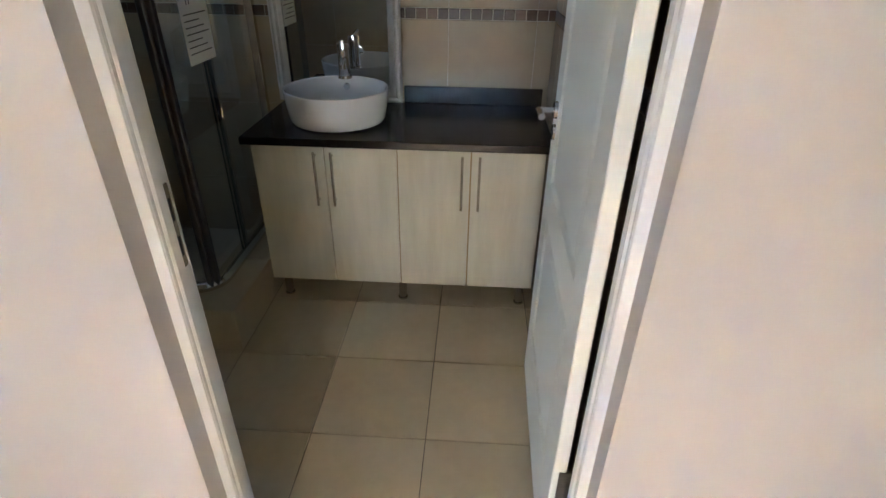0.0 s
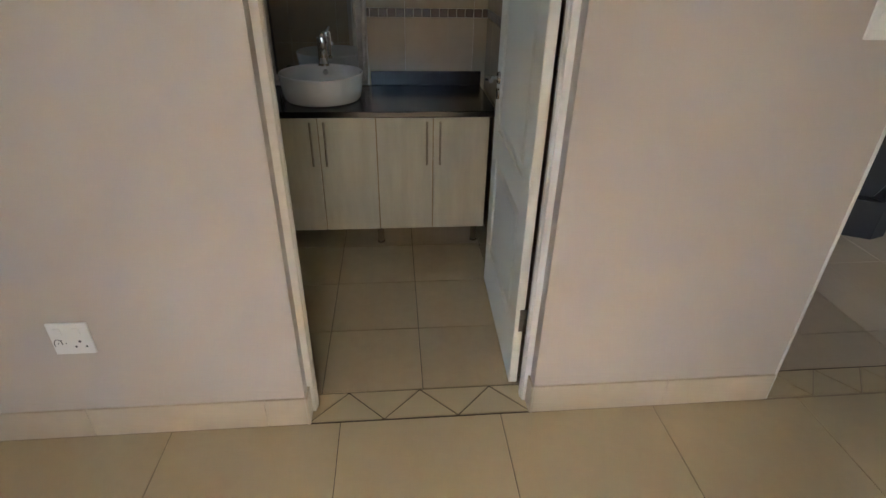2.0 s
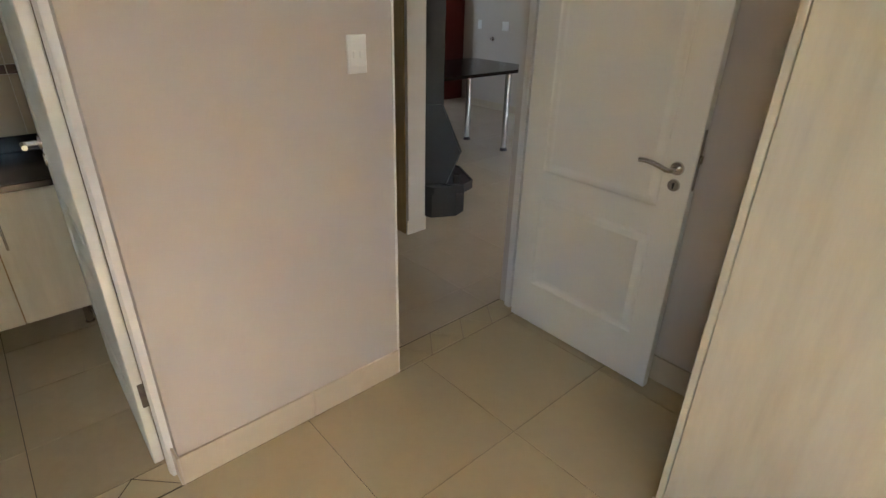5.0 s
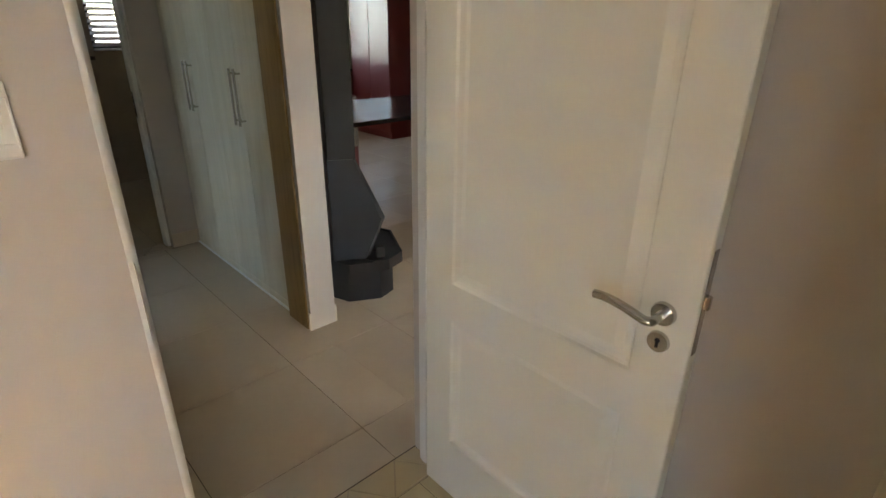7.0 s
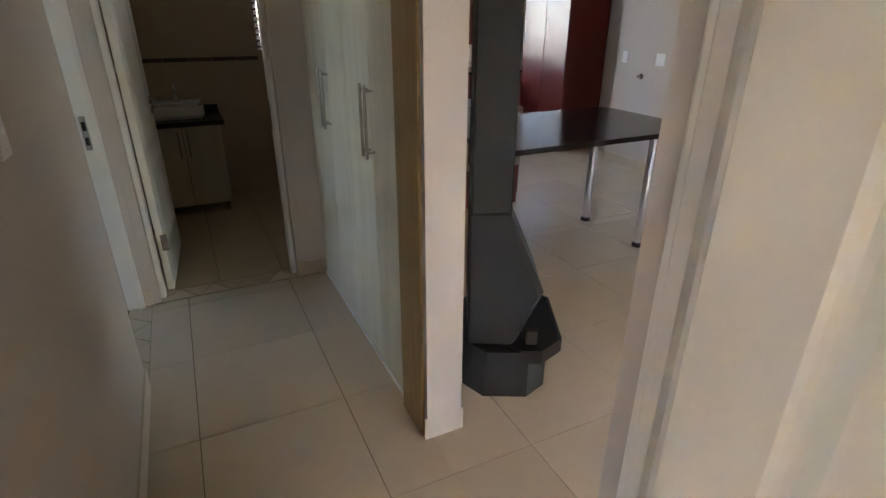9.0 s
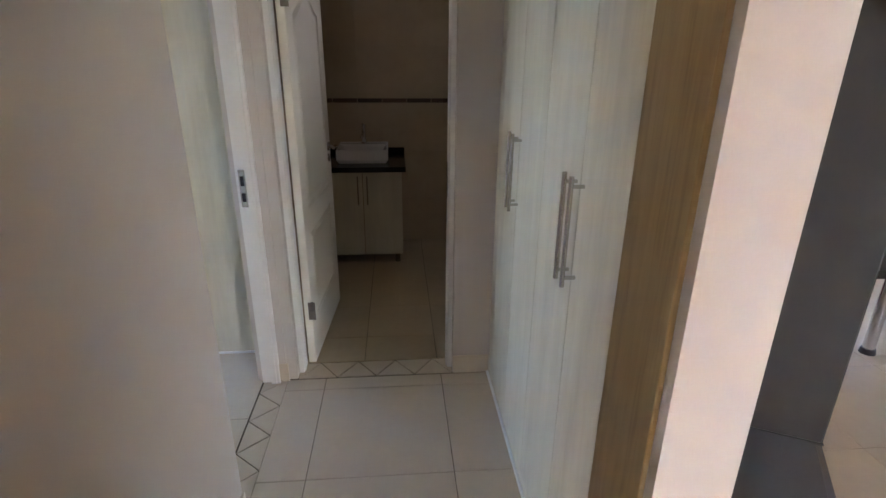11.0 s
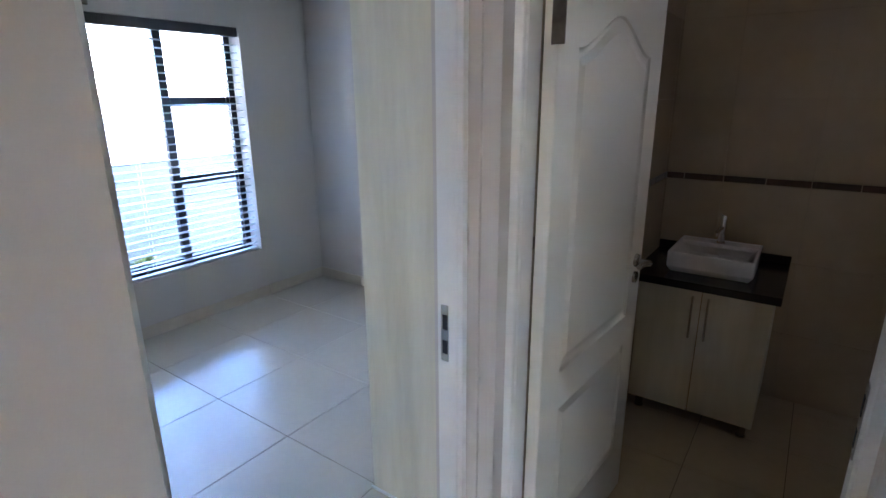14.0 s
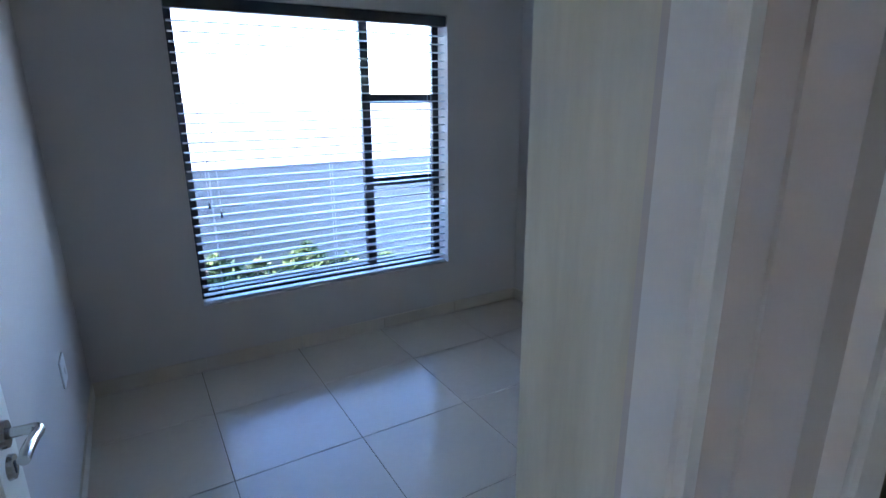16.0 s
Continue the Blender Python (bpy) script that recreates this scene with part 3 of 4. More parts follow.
def mixer_tap(m, k=1.0, label="chrome single-lever basin mixer tap"):
    t = thing("basin_tap", m, label, "tap")
    bm = cyl_bm((0, 0, 0), (0, 0, 0.012), 0.027 * k, 0.024 * k, seg=28)
    add_cyl(bm, (0, 0, 0.012), (0, 0, 0.145), 0.021 * k, seg=28)
    part("column", bm, M_CHROME, t, smooth=True)
    bm = bmesh.new()
    add_tube(bm, [(0, -0.012, 0.10), (0, -0.05, 0.098), (0, -0.095, 0.088), (0, -0.112, 0.078), (0, -0.114, 0.066)], 0.013 * k, 16)
    part("spout", bm, M_CHROME, t, smooth=True)
    bm = cyl_bm((0, 0, 0.148), (0, 0, 0.178), 0.0225 * k, 0.020 * k, seg=28)
    add_tube(bm, [(0, 0.0, 0.176), (0, -0.03, 0.184), (0, -0.075, 0.196)], 0.008 * k, 12, 0.6)
    part("lever", bm, M_CHROME, t, smooth=True)
    return t


mixer_tap(pose(-0.592, 2.448, 0.936, 0, 0, 8) @ Matrix.Scale(0.84, 4), 1.5, label="chrome mixer tap at the back of the round basin")

# mirror with a moulded silver frame, standing on the granite
mr = thing("wall_mirror", pose(0, 0, 0), "wall mirror in a ridged silver frame above the basin", "mirror")
MX0, MX1, MZ0, MZ1, MY = -0.945, -0.345, 0.802, 1.95, 2.565
part("glass", box_bm(MX0 + 0.03, MY - 0.006, MZ0 + 0.03, MX1 - 0.03, MY, MZ1 - 0.03), M_MIRROR, mr, "silvered mirror glass")
part("backing", box_bm(MX0 + 0.01, MY + 0.001, MZ0 + 0.01, MX1 - 0.01, MY + 0.008, MZ1 - 0.01), M_DARK, mr)


def moulding(p0, p1, inward, name, parent):
    """A ridged length of frame from p0 to p1 in x, z, mitred; inward: the way to the glass."""
    bm = bmesh.new()
    prof = [(0, 0.0), (0, 0.020), (0.008, 0.026), (0.014, 0.021), (0.020, 0.021), (0.030, 0.030), (0.040, 0.021), (0.046, 0.019), (0.052, 0.015), (0.060, 0.008), (0.060, 0.0)]
    p0, p1, inw = Vector(p0), Vector(p1), Vector(inward)
    d = (p1 - p0).normalized()
    rows = []
    for e, s in ((p0, 1), (p1, -1)):
        rows.append([bm.verts.new((e.x + inw.x * a + d.x * s * a, MY - b, e.y + inw.y * a + d.y * s * a)) for a, b in prof])
    n = len(prof)
    for i in range(n):
        bm.faces.new((rows[0][i], rows[0][(i + 1) % n], rows[1][(i + 1) % n], rows[1][i]))
    bm.faces.new(rows[0]), bm.faces.new(rows[1])
    bmesh.ops.recalc_face_normals(bm, faces=bm.faces)
    return part(name, bm, M_SILVER, parent)


moulding((MX0, MZ0), (MX1, MZ0), (0, 1), "frame_rail", mr)
moulding((MX0, MZ1), (MX1, MZ1), (0, -1), "frame_rail", mr)
moulding((MX0, MZ0), (MX0, MZ1), (1, 0), "frame_stile", mr)
moulding((MX1, MZ0), (MX1, MZ1), (-1, 0), "frame_stile", mr)

# ---------------------------------------------------------------- shower
SX, SY, KZ = -0.915, 1.625, 0.20       # outer corner of the kerb
GX, GY = -1.035, 1.755                 # corner of the glass
kb = bmesh.new()
add_box(kb, SX - 0.20, SY + 0.006, 0, SX - 0.006, BATH_N - 0.012, KZ - 0.006)
add_box(kb, BATH_W + 0.012, SY + 0.006, 0, SX - 0.2001, SY + 0.20, KZ - 0.006)
add_box(kb, BATH_W + 0.012, SY + 0.2001, 0, SX - 0.2001, BATH_N - 0.012, 0.05)
kerb = structure("shower_kerb", kb, M_GROUT_PALE, "tiled shower kerb and floor in the corner of the bathroom", "shower base")
sh = thing("shower_enclosure", pose(0, 0, 0), "corner shower enclosure of clear glass with chrome rails", "shower")
for nm, a in (("glass_panel", (GX - 0.004, GY + 0.03, KZ + 0.03, GX + 0.004, 2.10, 1.92)), ("glass_door", (GX - 0.020, 2.06, KZ + 0.03, GX - 0.012, 2.54, 1.92)),
              ("glass_panel", (-1.84, GY - 0.004, KZ + 0.03, -1.42, GY + 0.004, 1.92)), ("glass_door", (-1.46, GY + 0.012, KZ + 0.03, GX - 0.03, GY + 0.020, 1.92))):
    o = part(nm, box_bm(*a, bevel=0.001), M_GLASS, sh, "clear glass pane")
    o.visible_shadow = False
for z0, z1, nm in ((KZ, KZ + 0.035, "bottom_rail"), (1.92, 1.96, "top_rail")):
    bm = bmesh.new()
    add_tube(bm, [(-1.85, GY, (z0 + z1) / 2), (GX - 0.10, GY, (z0 + z1) / 2)] + [(GX - 0.10 + 0.10 * math.sin(a), GY + 0.10 - 0.10 * math.cos(a), (z0 + z1) / 2) for a in [i * math.pi / 16 for i in range(1, 8)]] + [(GX, GY + 0.10, (z0 + z1) / 2), (GX, 2.56, (z0 + z1) / 2)], 0.026, 12)
    part(nm, bm, M_CHROME, sh, "chrome rail", smooth=True)
for x, y in ((GX - 0.012, GY + 0.03), (GX - 0.03, GY + 0.012)):
    part("corner_post", box_bm(x - 0.012, y - 0.012, KZ + 0.02, x + 0.012, y + 0.012, 1.93, bevel=0.003), M_POST, sh, "dark bronze corner post")
part("seal_strip", box_bm(GX - 0.012, 2.075, KZ + 0.03, GX - 0.005, 2.095, 1.92), M_RUBBER, sh)
part("wall_channel", box_bm(GX - 0.02, 2.54, KZ + 0.03, GX + 0.02, 2.572, 1.93, bevel=0.002), M_STEEL, sh)
nt_ = thing("paper_notice", pose(GX + 0.0055, 2.03, 1.075), "white printed notice stuck on the shower glass", "notice")
part("sheet", box_bm(0, -0.105, 0, 0.0006, 0.105, 0.30), M_PAPER, nt_)
for i in range(7):
    part("text_line", box_bm(0.0007, -0.085, 0.035 + i * 0.022, 0.0010, 0.085 - 0.03 * (i % 3), 0.039 + i * 0.022), M_INK, nt_)
part("printed_picture", box_bm(0.0007, -0.05, 0.20, 0.0010, -0.044, 0.285), M_INK, nt_)
part("printed_picture", box_bm(0.0007, -0.03, 0.20, 0.0010, -0.024, 0.285), M_INK, nt_)

# ---------------------------------------------------------------- toilet room furniture
vanity_unit(pose(1.215, 5.105, 0), 0.595, 2, 0.55, 0.08, 0.744, "pale oak laminate cabinet with two doors in the toilet room", 0.715, 0.22, (0.05, 0.55))
wt2 = thing("worktop", pose(0, 0, 0), "polished dark granite top on the toilet room cabinet", "worktop")
part("slab", box_bm(1.178, 5.065, 0.7455, 1.838, 5.655, 0.785, bevel=0.004, seg=2), M_GRANITE, wt2)
part("upstand", box_bm(1.178, 5.638, 0.7855, 1.838, 5.655, 0.83, bevel=0.003, seg=2), M_GRANITE, wt2)
sb = thing("basin", pose(1.513, 5.375, 0.7855), "rectangular white porcelain vessel basin on the granite top", "basin")
bm = bmesh.new()
W2, D2, H2 = 0.195, 0.19, 0.107
outer = [(-W2, -D2), (W2, -D2), (W2, D2), (-W2, D2)]
loops = []
for k, z, dy in ((0.90, 0.0, 0), (1.0, 0.03, 0), (1.0, H2, 0), (0.94, H2, 0), (0.90, H2 - 0.01, 0), (0.72, 0.03, 0), (0.3, 0.025, 0)):
    loops.append([bm.verts.new((x * k, y * k, z)) for x, y in outer])
for a, b in zip(loops, loops[1:]):
    for i in range(4):
        bm.faces.new((a[i], a[(i + 1) % 4], b[(i + 1) % 4], b[i]))
bm.faces.new(loops[0]), bm.faces.new(loops[-1])
bmesh.ops.recalc_face_normals(bm, faces=bm.faces)
bmesh.ops.bevel(bm, geom=bm.edges[:], offset=0.006, segments=2, affect='EDGES', profile=0.6)
part("bowl", bm, M_PORCELAIN, sb, smooth=True)
part("tap_ledge", box_bm(-0.183, 0.10, H2 - 0.024, 0.183, 0.178, H2 - 0.004, bevel=0.004), M_PORCELAIN, sb)
mixer_tap(pose(1.513, 5.51, 0.7855 + H2 - 0.004, 0, 0, -8) @ Matrix.Scale(0.85, 4), label="chrome mixer tap standing on the square basin")

# ---------------------------------------------------------------- cupboards


def tall_door(parent, x, y0, y1, z0, z1, handle_y, h0, h1):
    d = part("door", box_bm(x, y0 + 0.0015, z0, x + 0.018, y1 - 0.0015, z1, bevel=0.0015), M_LAM, parent)
    if handle_y is not None:
        bar_handle(d, x, handle_y, h0, h1, out=0.034, r=0.0065, axis="x")
    return d


lc = thing("linen_cupboard", pose(0, 0, 0), "built-in pale oak linen cupboard with four tall doors in the passage", "cupboard")
part("body", box_bm(LIN_X + 0.019, LIN_S + 0.001, 0.03, 2.344, LIN_N - 0.002, TOP - 0.012), M_LAM, lc)
part("end_panel", box_bm(2.203, 1.895, 0.0, 2.2145, LIN_S - 0.001, TOP - 0.012, bevel=0.002), M_LAM_EDGE, lc, "brown oak end panel")
part("plinth", box_bm(LIN_X + 0.001, LIN_S + 0.013, 0.0, LIN_X + 0.018, LIN_N - 0.002, 0.048), M_LAM, lc)
part("plinth_seal", box_bm(LIN_X - 0.012, LIN_S + 0.013, 0.0, LIN_X, LIN_N - 0.002, 0.012, bevel=0.003), M_PLASTIC, lc)
LW = 0.345
for i in range(4):
    y0 = LIN_S + 0.001 + i * LW
    tall_door(lc, LIN_X, y0, y0 + LW, 0.05, TOP - 0.015, y0 + LW - 0.028 if i % 2 == 0 else y0 + 0.028, 1.028, 1.322)
part("filler", box_bm(LIN_X, LIN_S + 0.003 + 4 * LW, 0.05, LIN_X + 0.018, LIN_N - 0.002, TOP - 0.015), M_LAM, lc)

wd = thing("wardrobe", pose(0, 0, 0), "built-in pale oak wardrobe along the bedroom wall", "wardrobe")
part("body", box_bm(1.535, -3.28, 0.0, 2.105, -0.455, TOP - 0.012), M_LAM, wd)
part("end_panel", box_bm(1.512, -0.4545, 0.0, 2.105, -0.432, TOP - 0.012, bevel=0.002), M_LAM, wd)
part("plinth_seal", box_bm(1.500, -3.2, 0.0, 1.5115, -0.425, 0.014, bevel=0.004), M_PLASTIC, wd)
ye = -0.456
while ye > -3.2:
    tall_door(wd, 1.514, ye - 0.49, ye, 0.05, TOP - 0.015, None, 0, 0)
    ye -= 0.49
part("plinth", box_bm(1.522, -3.28, 0.0, 1.534, -0.456, 0.048), M_LAM, wd)

w2 = thing("wardrobe", pose(0, 0, 0), "built-in pale oak wardrobe inside the second bedroom doorway", "wardrobe")
part("body", box_bm(0.515, 3.864, 0.0, 1.036, ROOM_N - 0.004, TOP - 0.012), M_LAM, w2)
part("end_panel", box_bm(0.492, 3.842, 0.0, 1.036, 3.8635, TOP - 0.012, bevel=0.002), M_LAM, w2)
part("plinth_seal", box_bm(0.485, 3.830, 0.0, 1.036, 3.8415, 0.012, bevel=0.003), M_PLASTIC, w2)
ye = 3.865
for i in range(4):
    tall_door(w2, 0.495, ye, ye + 0.44, 0.05, TOP - 0.015, None, 0, 0)
    ye += 0.44

# ---------------------------------------------------------------- stove in the lounge
st = thing("wood_stove", pose(2.69, 2.22, 0, 0, 0, -27), "black freestanding wood stove with a flat casing up to the ceiling", "stove")
# local x is the stove's front


def octo(x0, x1, hw, c):
    return [(x0, -hw + c), (x0 + c, -hw), (x1 - c, -hw), (x1, -hw + c), (x1, hw - c), (x1 - c, hw), (x0 + c, hw), (x0, hw - c)]


part("pedestal", add_prism(bmesh.new(), octo(-0.12, 0.255, 0.257, 0.09), 0.0, 0.20), M_BLACK, st)
bm = bmesh.new()
add_prism(bm, octo(-0.12, 0.315, 0.285, 0.10), 0.20, 0.255)
part("ash_tray", bm, M_BLACK, st, "black octagonal hearth tray")
bm = bmesh.new()
ring_o, ring_i = octo(0.02, 0.315, 0.285, 0.10), octo(0.032, 0.303, 0.273, 0.095)
for z0, z1 in ((0.2555, 0.266),):
    vo = [[bm.verts.new((x, y, z)) for x, y in ring_o] for z in (z0, z1)]
    vi = [[bm.verts.new((x, y, z)) for x, y in ring_i] for z in (z0, z1)]
    for k in range(8):
        q = (k + 1) % 8
        bm.faces.new((vo[0][k], vo[0][q], vo[1][q], vo[1][k]))
        bm.faces.new((vi[0][k], vi[0][q], vi[1][q], vi[1][k]))
        bm.faces.new((vo[1][k], vo[1][q], vi[1][q], vi[1][k]))
        bm.faces.new((vo[0][k], vo[0][q], vi[0][q], vi[0][k]))
bmesh.ops.recalc_face_normals(bm, faces=bm.faces)
part("tray_lip", bm, M_BLACK, st)
# the firebox: a flat-sided shell, its front leaning out to a ridge, with eased front corners
bm = bmesh.new()
rings = []
for z, fx in ((0.2675, 0.115), (0.50, 0.215), (0.86, 0.055)):
    c = 0.030 if z < 0.8 else 0.012
    rings.append([bm.verts.new((x, y, z)) for x, y in ((-0.10, -0.24), (fx - c, -0.24), (fx, -0.24 + c * 1.6), (fx, 0.24 - c * 1.6), (fx - c, 0.24), (-0.10, 0.24))])
for p, q in zip(rings, rings[1:]):
    for k in range(6):
        bm.faces.new((p[k], p[(k + 1) % 6], q[(k + 1) % 6], q[k]))
bm.faces.new(rings[0]), bm.faces.new(rings[-1])
bmesh.ops.recalc_face_normals(bm, faces=bm.faces)
part("firebox", bm, M_BLACK, st)
fd = part("fire_door", add_prism(bmesh.new(), [(-0.16, 0), (0.16, 0), (0.16, 0.25), (-0.16, 0.25)], 0.0, 0.008), M_FLUE, st, "dark fire door in the lower front",
          at=pose(0.1175, 0, 0.278, 0, math.degrees(math.atan2(0.10, 0.2325)), 0) @ Matrix(((0, 0, 1, 0), (1, 0, 0, 0), (0, 1, 0, 0), (0, 0, 0, 1))) @ Matrix.Scale(0.85, 4, (0, 1, 0)))
part("fire_brick", box_bm(0.15, -0.225, 0.2555, 0.20, -0.185, 0.325, bevel=0.004), M_ASH, st, "pale firebrick, its colour darkened to look dim")
part("flue_box", box_bm(-0.10, -0.24, 0.863, 0.055, 0.24, TOP, bevel=0.004), M_FLUE, st, "dark painted flat flue casing up to the ceiling")
part("casing_seam", box_bm(-0.098, -0.2415, 0.8595, 0.0565, 0.2415, 0.8635), M_RUBBER, st)

# ---------------------------------------------------------------- kitchen
tb = thing("breakfast_counter", pose(0, 0, 0), "dark granite breakfast counter on steel legs beside the kitchen", "counter")
bm = bmesh.new()
add_prism(bm, [(3.05, 2.74), (4.57, 2.74), (4.62, 2.79), (4.62, 3.66), (4.56, 3.72), (3.62, 3.72), (3.62, 4.45), (3.05, 4.45)], 0.868, 0.90)
part("top", bm, M_GRANITE, tb, "polished dark granite top")
for x, y in ((4.43, 2.985), (4.44, 3.585)):
    lg = part("leg", cyl_bm((x, y, 0.03), (x, y, 0.868), 0.031, seg=24), M_STEEL, tb, "round brushed steel leg", smooth=True)
    part("foot", cyl_bm((x, y, 0.0), (x, y, 0.032), 0.042, 0.036, seg=24), M_RUBBER, lg, "black foot", smooth=True)


def base_unit(m, w, d, h, n, label):
    u = thing("kitchen_cabinet", m, label, "cabinet", "red kitchen cabinets")
    part("body", box_bm(0, 0.019, 0.0, w, d, h, bevel=0.001), M_RED, u)
    for i in range(n):
        dd = part("door", box_bm(i * w / n + 0.002, 0, 0.10, (i + 1) * w / n - 0.002, 0.018, h - 0.003, bevel=0.002), M_RED, u)
        x = (i + 0.5) * w / n
        bm = cyl_bm((x - 0.06, -0.028, h - 0.10), (x + 0.06, -0.028, h - 0.10), 0.005, seg=12)
        for q in (-0.045, 0.045):
            add_cyl(bm, (x + q, 0, h - 0.10), (x + q, -0.028, h - 0.10), 0.004, seg=10)
        part("handle", bm, M_STEEL, dd, smooth=True)
    return u


base_unit(pose(3.56, 4.205, 0), 0.60, 0.55, 0.866, 1, "dark cherry red base cabinet under the granite counter")
base_unit(pose(3.2, KIT_N - 0.60, 0), 0.62, 0.595, 0.866, 1, "dark cherry red base cabinet along the kitchen wall")
base_unit(pose(3.83, KIT_N - 0.60, 0), 0.62, 0.595, 0.866, 2, "dark cherry red base cabinet along the kitchen wall")
base_unit(pose(4.46, KIT_N - 0.60, 0), 0.62, 0.595, 0.866, 2, "dark cherry red base cabinet along the kitchen wall")
base_unit(pose(5.68, KIT_N - 0.60, 0), 0.58, 0.595, 0.866, 1, "dark cherry red base cabinet along the kitchen wall")
base_unit(pose(5.09, KIT_N - 0.60, 0), 0.58, 0.595, 0.866, 1, "dark cherry red base cabinet along the kitchen wall")
wt3 = thing("worktop", pose(0, 0, 0), "dark granite kitchen worktop along the wall", "worktop")
part("slab", box_bm(3.16, KIT_N - 0.63, 0.868, 6.275, KIT_N - 0.003, 0.90, bevel=0.004), M_GRANITE, wt3)
tu = thing("tall_kitchen_unit", pose(0, 0, 0), "tall glossy cherry red kitchen unit in the corner", "cabinet")
part("body", box_bm(5.70, 5.62, 0.0, 6.27, 6.52, 2.30, bevel=0.002), M_RED, tu)
for y0, y1 in ((5.622, 6.07), (6.074, 6.518)):
    dd = part("door", box_bm(5.681, y0, 0.10, 5.699, y1, 2.29, bevel=0.002), M_RED, tu)
    bar_handle(dd, 5.681, y1 - 0.05, 1.25, 1.55, out=0.03, r=0.006, axis="x")
for x0 in (3.2,):
    uc = thing("wall_cupboard", pose(0, 0, 0), "cherry red kitchen wall cupboard above the worktop", "cabinet", "red kitchen cabinets")
    part("body", box_bm(x0, KIT_N - 0.33, 1.45, x0 + 0.41, KIT_N - 0.004, 2.2, bevel=0.001), M_RED, uc)
    dd = part("door", box_bm(x0 + 0.002, KIT_N - 0.35, 1.452, x0 + 0.408, KIT_N - 0.332, 2.198, bevel=0.002), M_RED, uc)
    bar_handle(dd, x0 + 0.05, KIT_N - 0.35, 1.5, 1.65, out=0.03, r=0.005)

uc = thing("wall_cupboard", pose(0, 0, 0), "white wall cupboard above the kitchen worktop", "cabinet")
part("body", box_bm(5.62, KIT_N - 0.33, 1.56, 6.27, KIT_N - 0.004, 2.2, bevel=0.001), M_WHITE, uc)
part("door", box_bm(5.622, KIT_N - 0.35, 1.562, 6.268, KIT_N - 0.332, 2.198, bevel=0.002), M_WHITE, uc)
uc = thing("wall_cupboard", pose(0, 0, 0), "cherry red wall cupboard over the cooker hood", "cabinet")
part("body", box_bm(WC_E + 0.102, 4.22, 1.36, 3.785, 4.82, 2.2, bevel=0.001), M_RED, uc)
part("door", box_bm(3.7855, 4.222, 1.362, 3.803, 4.818, 2.198, bevel=0.002), M_RED, uc)
hd = thing("cooker_hood", pose(0, 0, 0), "white slim cooker hood under the red cupboard", "cooker hood")
part("body", box_bm(WC_E + 0.102, 4.222, 1.235, 3.805, 4.818, 1.357, bevel=0.006), M_PLASTIC, hd)
part("control_strip", box_bm(3.8052, 4.25, 1.25, 3.808, 4.79, 1.275), M_STEEL, hd)
ov = thing("oven", pose(0, 0, 0), "brushed steel oven front under the counter", "oven")
part("front", box_bm(3.57, 4.180, 0.36, 4.15, 4.2035, 0.86, bevel=0.003), M_STEEL, ov)
part("window", box_bm(3.63, 4.1765, 0.42, 4.09, 4.1797, 0.70, bevel=0.001), M_GRANITE, ov)
bm = cyl_bm((3.62, 4.14, 0.755), (4.10, 4.14, 0.755), 0.008, seg=14)
for x in (3.66, 4.06):
    add_cyl(bm, (x, 4.181, 0.755), (x, 4.14, 0.755), 0.006, seg=12)
part("handle", bm, M_STEEL, ov, smooth=True)

# ---------------------------------------------------------------- windows


def window(name, m, w, h, mull, transoms, label, depth=0.05):
    """Aluminium window; local x along it, z up, y outwards."""
    wi = thing(name, m, label, "window", kind="structure")
    f = 0.05

    def bar(nm, x0, z0, x1, z1, y0=0.0, y1=depth):
        return part(nm, box_bm(x0, y0, z0, x1, y1, z1, bevel=0.003), M_ALU, wi)

    bar("frame_bar", 0, 0, f, h), bar("frame_bar", w - f, 0, w, h), bar("frame_bar", f, 0, w - f, f), bar("frame_bar", f, h - f, w - f, h)
    xs = [f] + [v for v in mull for v in (v - 0.03, v + 0.03)] + [w - f]
    for v in mull:
        bar("mullion", v - 0.03, f, v + 0.03, h - f)
    cols = list(zip(xs[0::2], xs[1::2]))
    for i, (a, b) in enumerate(cols):
        zs = [f] + [v for t in transoms[i] for v in (t - 0.03, t + 0.03)] + [h - f]
        for t in transoms[i]:
            bar("transom", a, t - 0.03, b, t + 0.03)
        for p, q in zip(zs[0::2], zs[1::2]):
            g = part("pane", box_bm(a, depth * 0.5, p, b, depth * 0.5 + 0.005, q), M_GLASS, wi, "clear glass pane")
            g.visible_shadow = False
    return wi


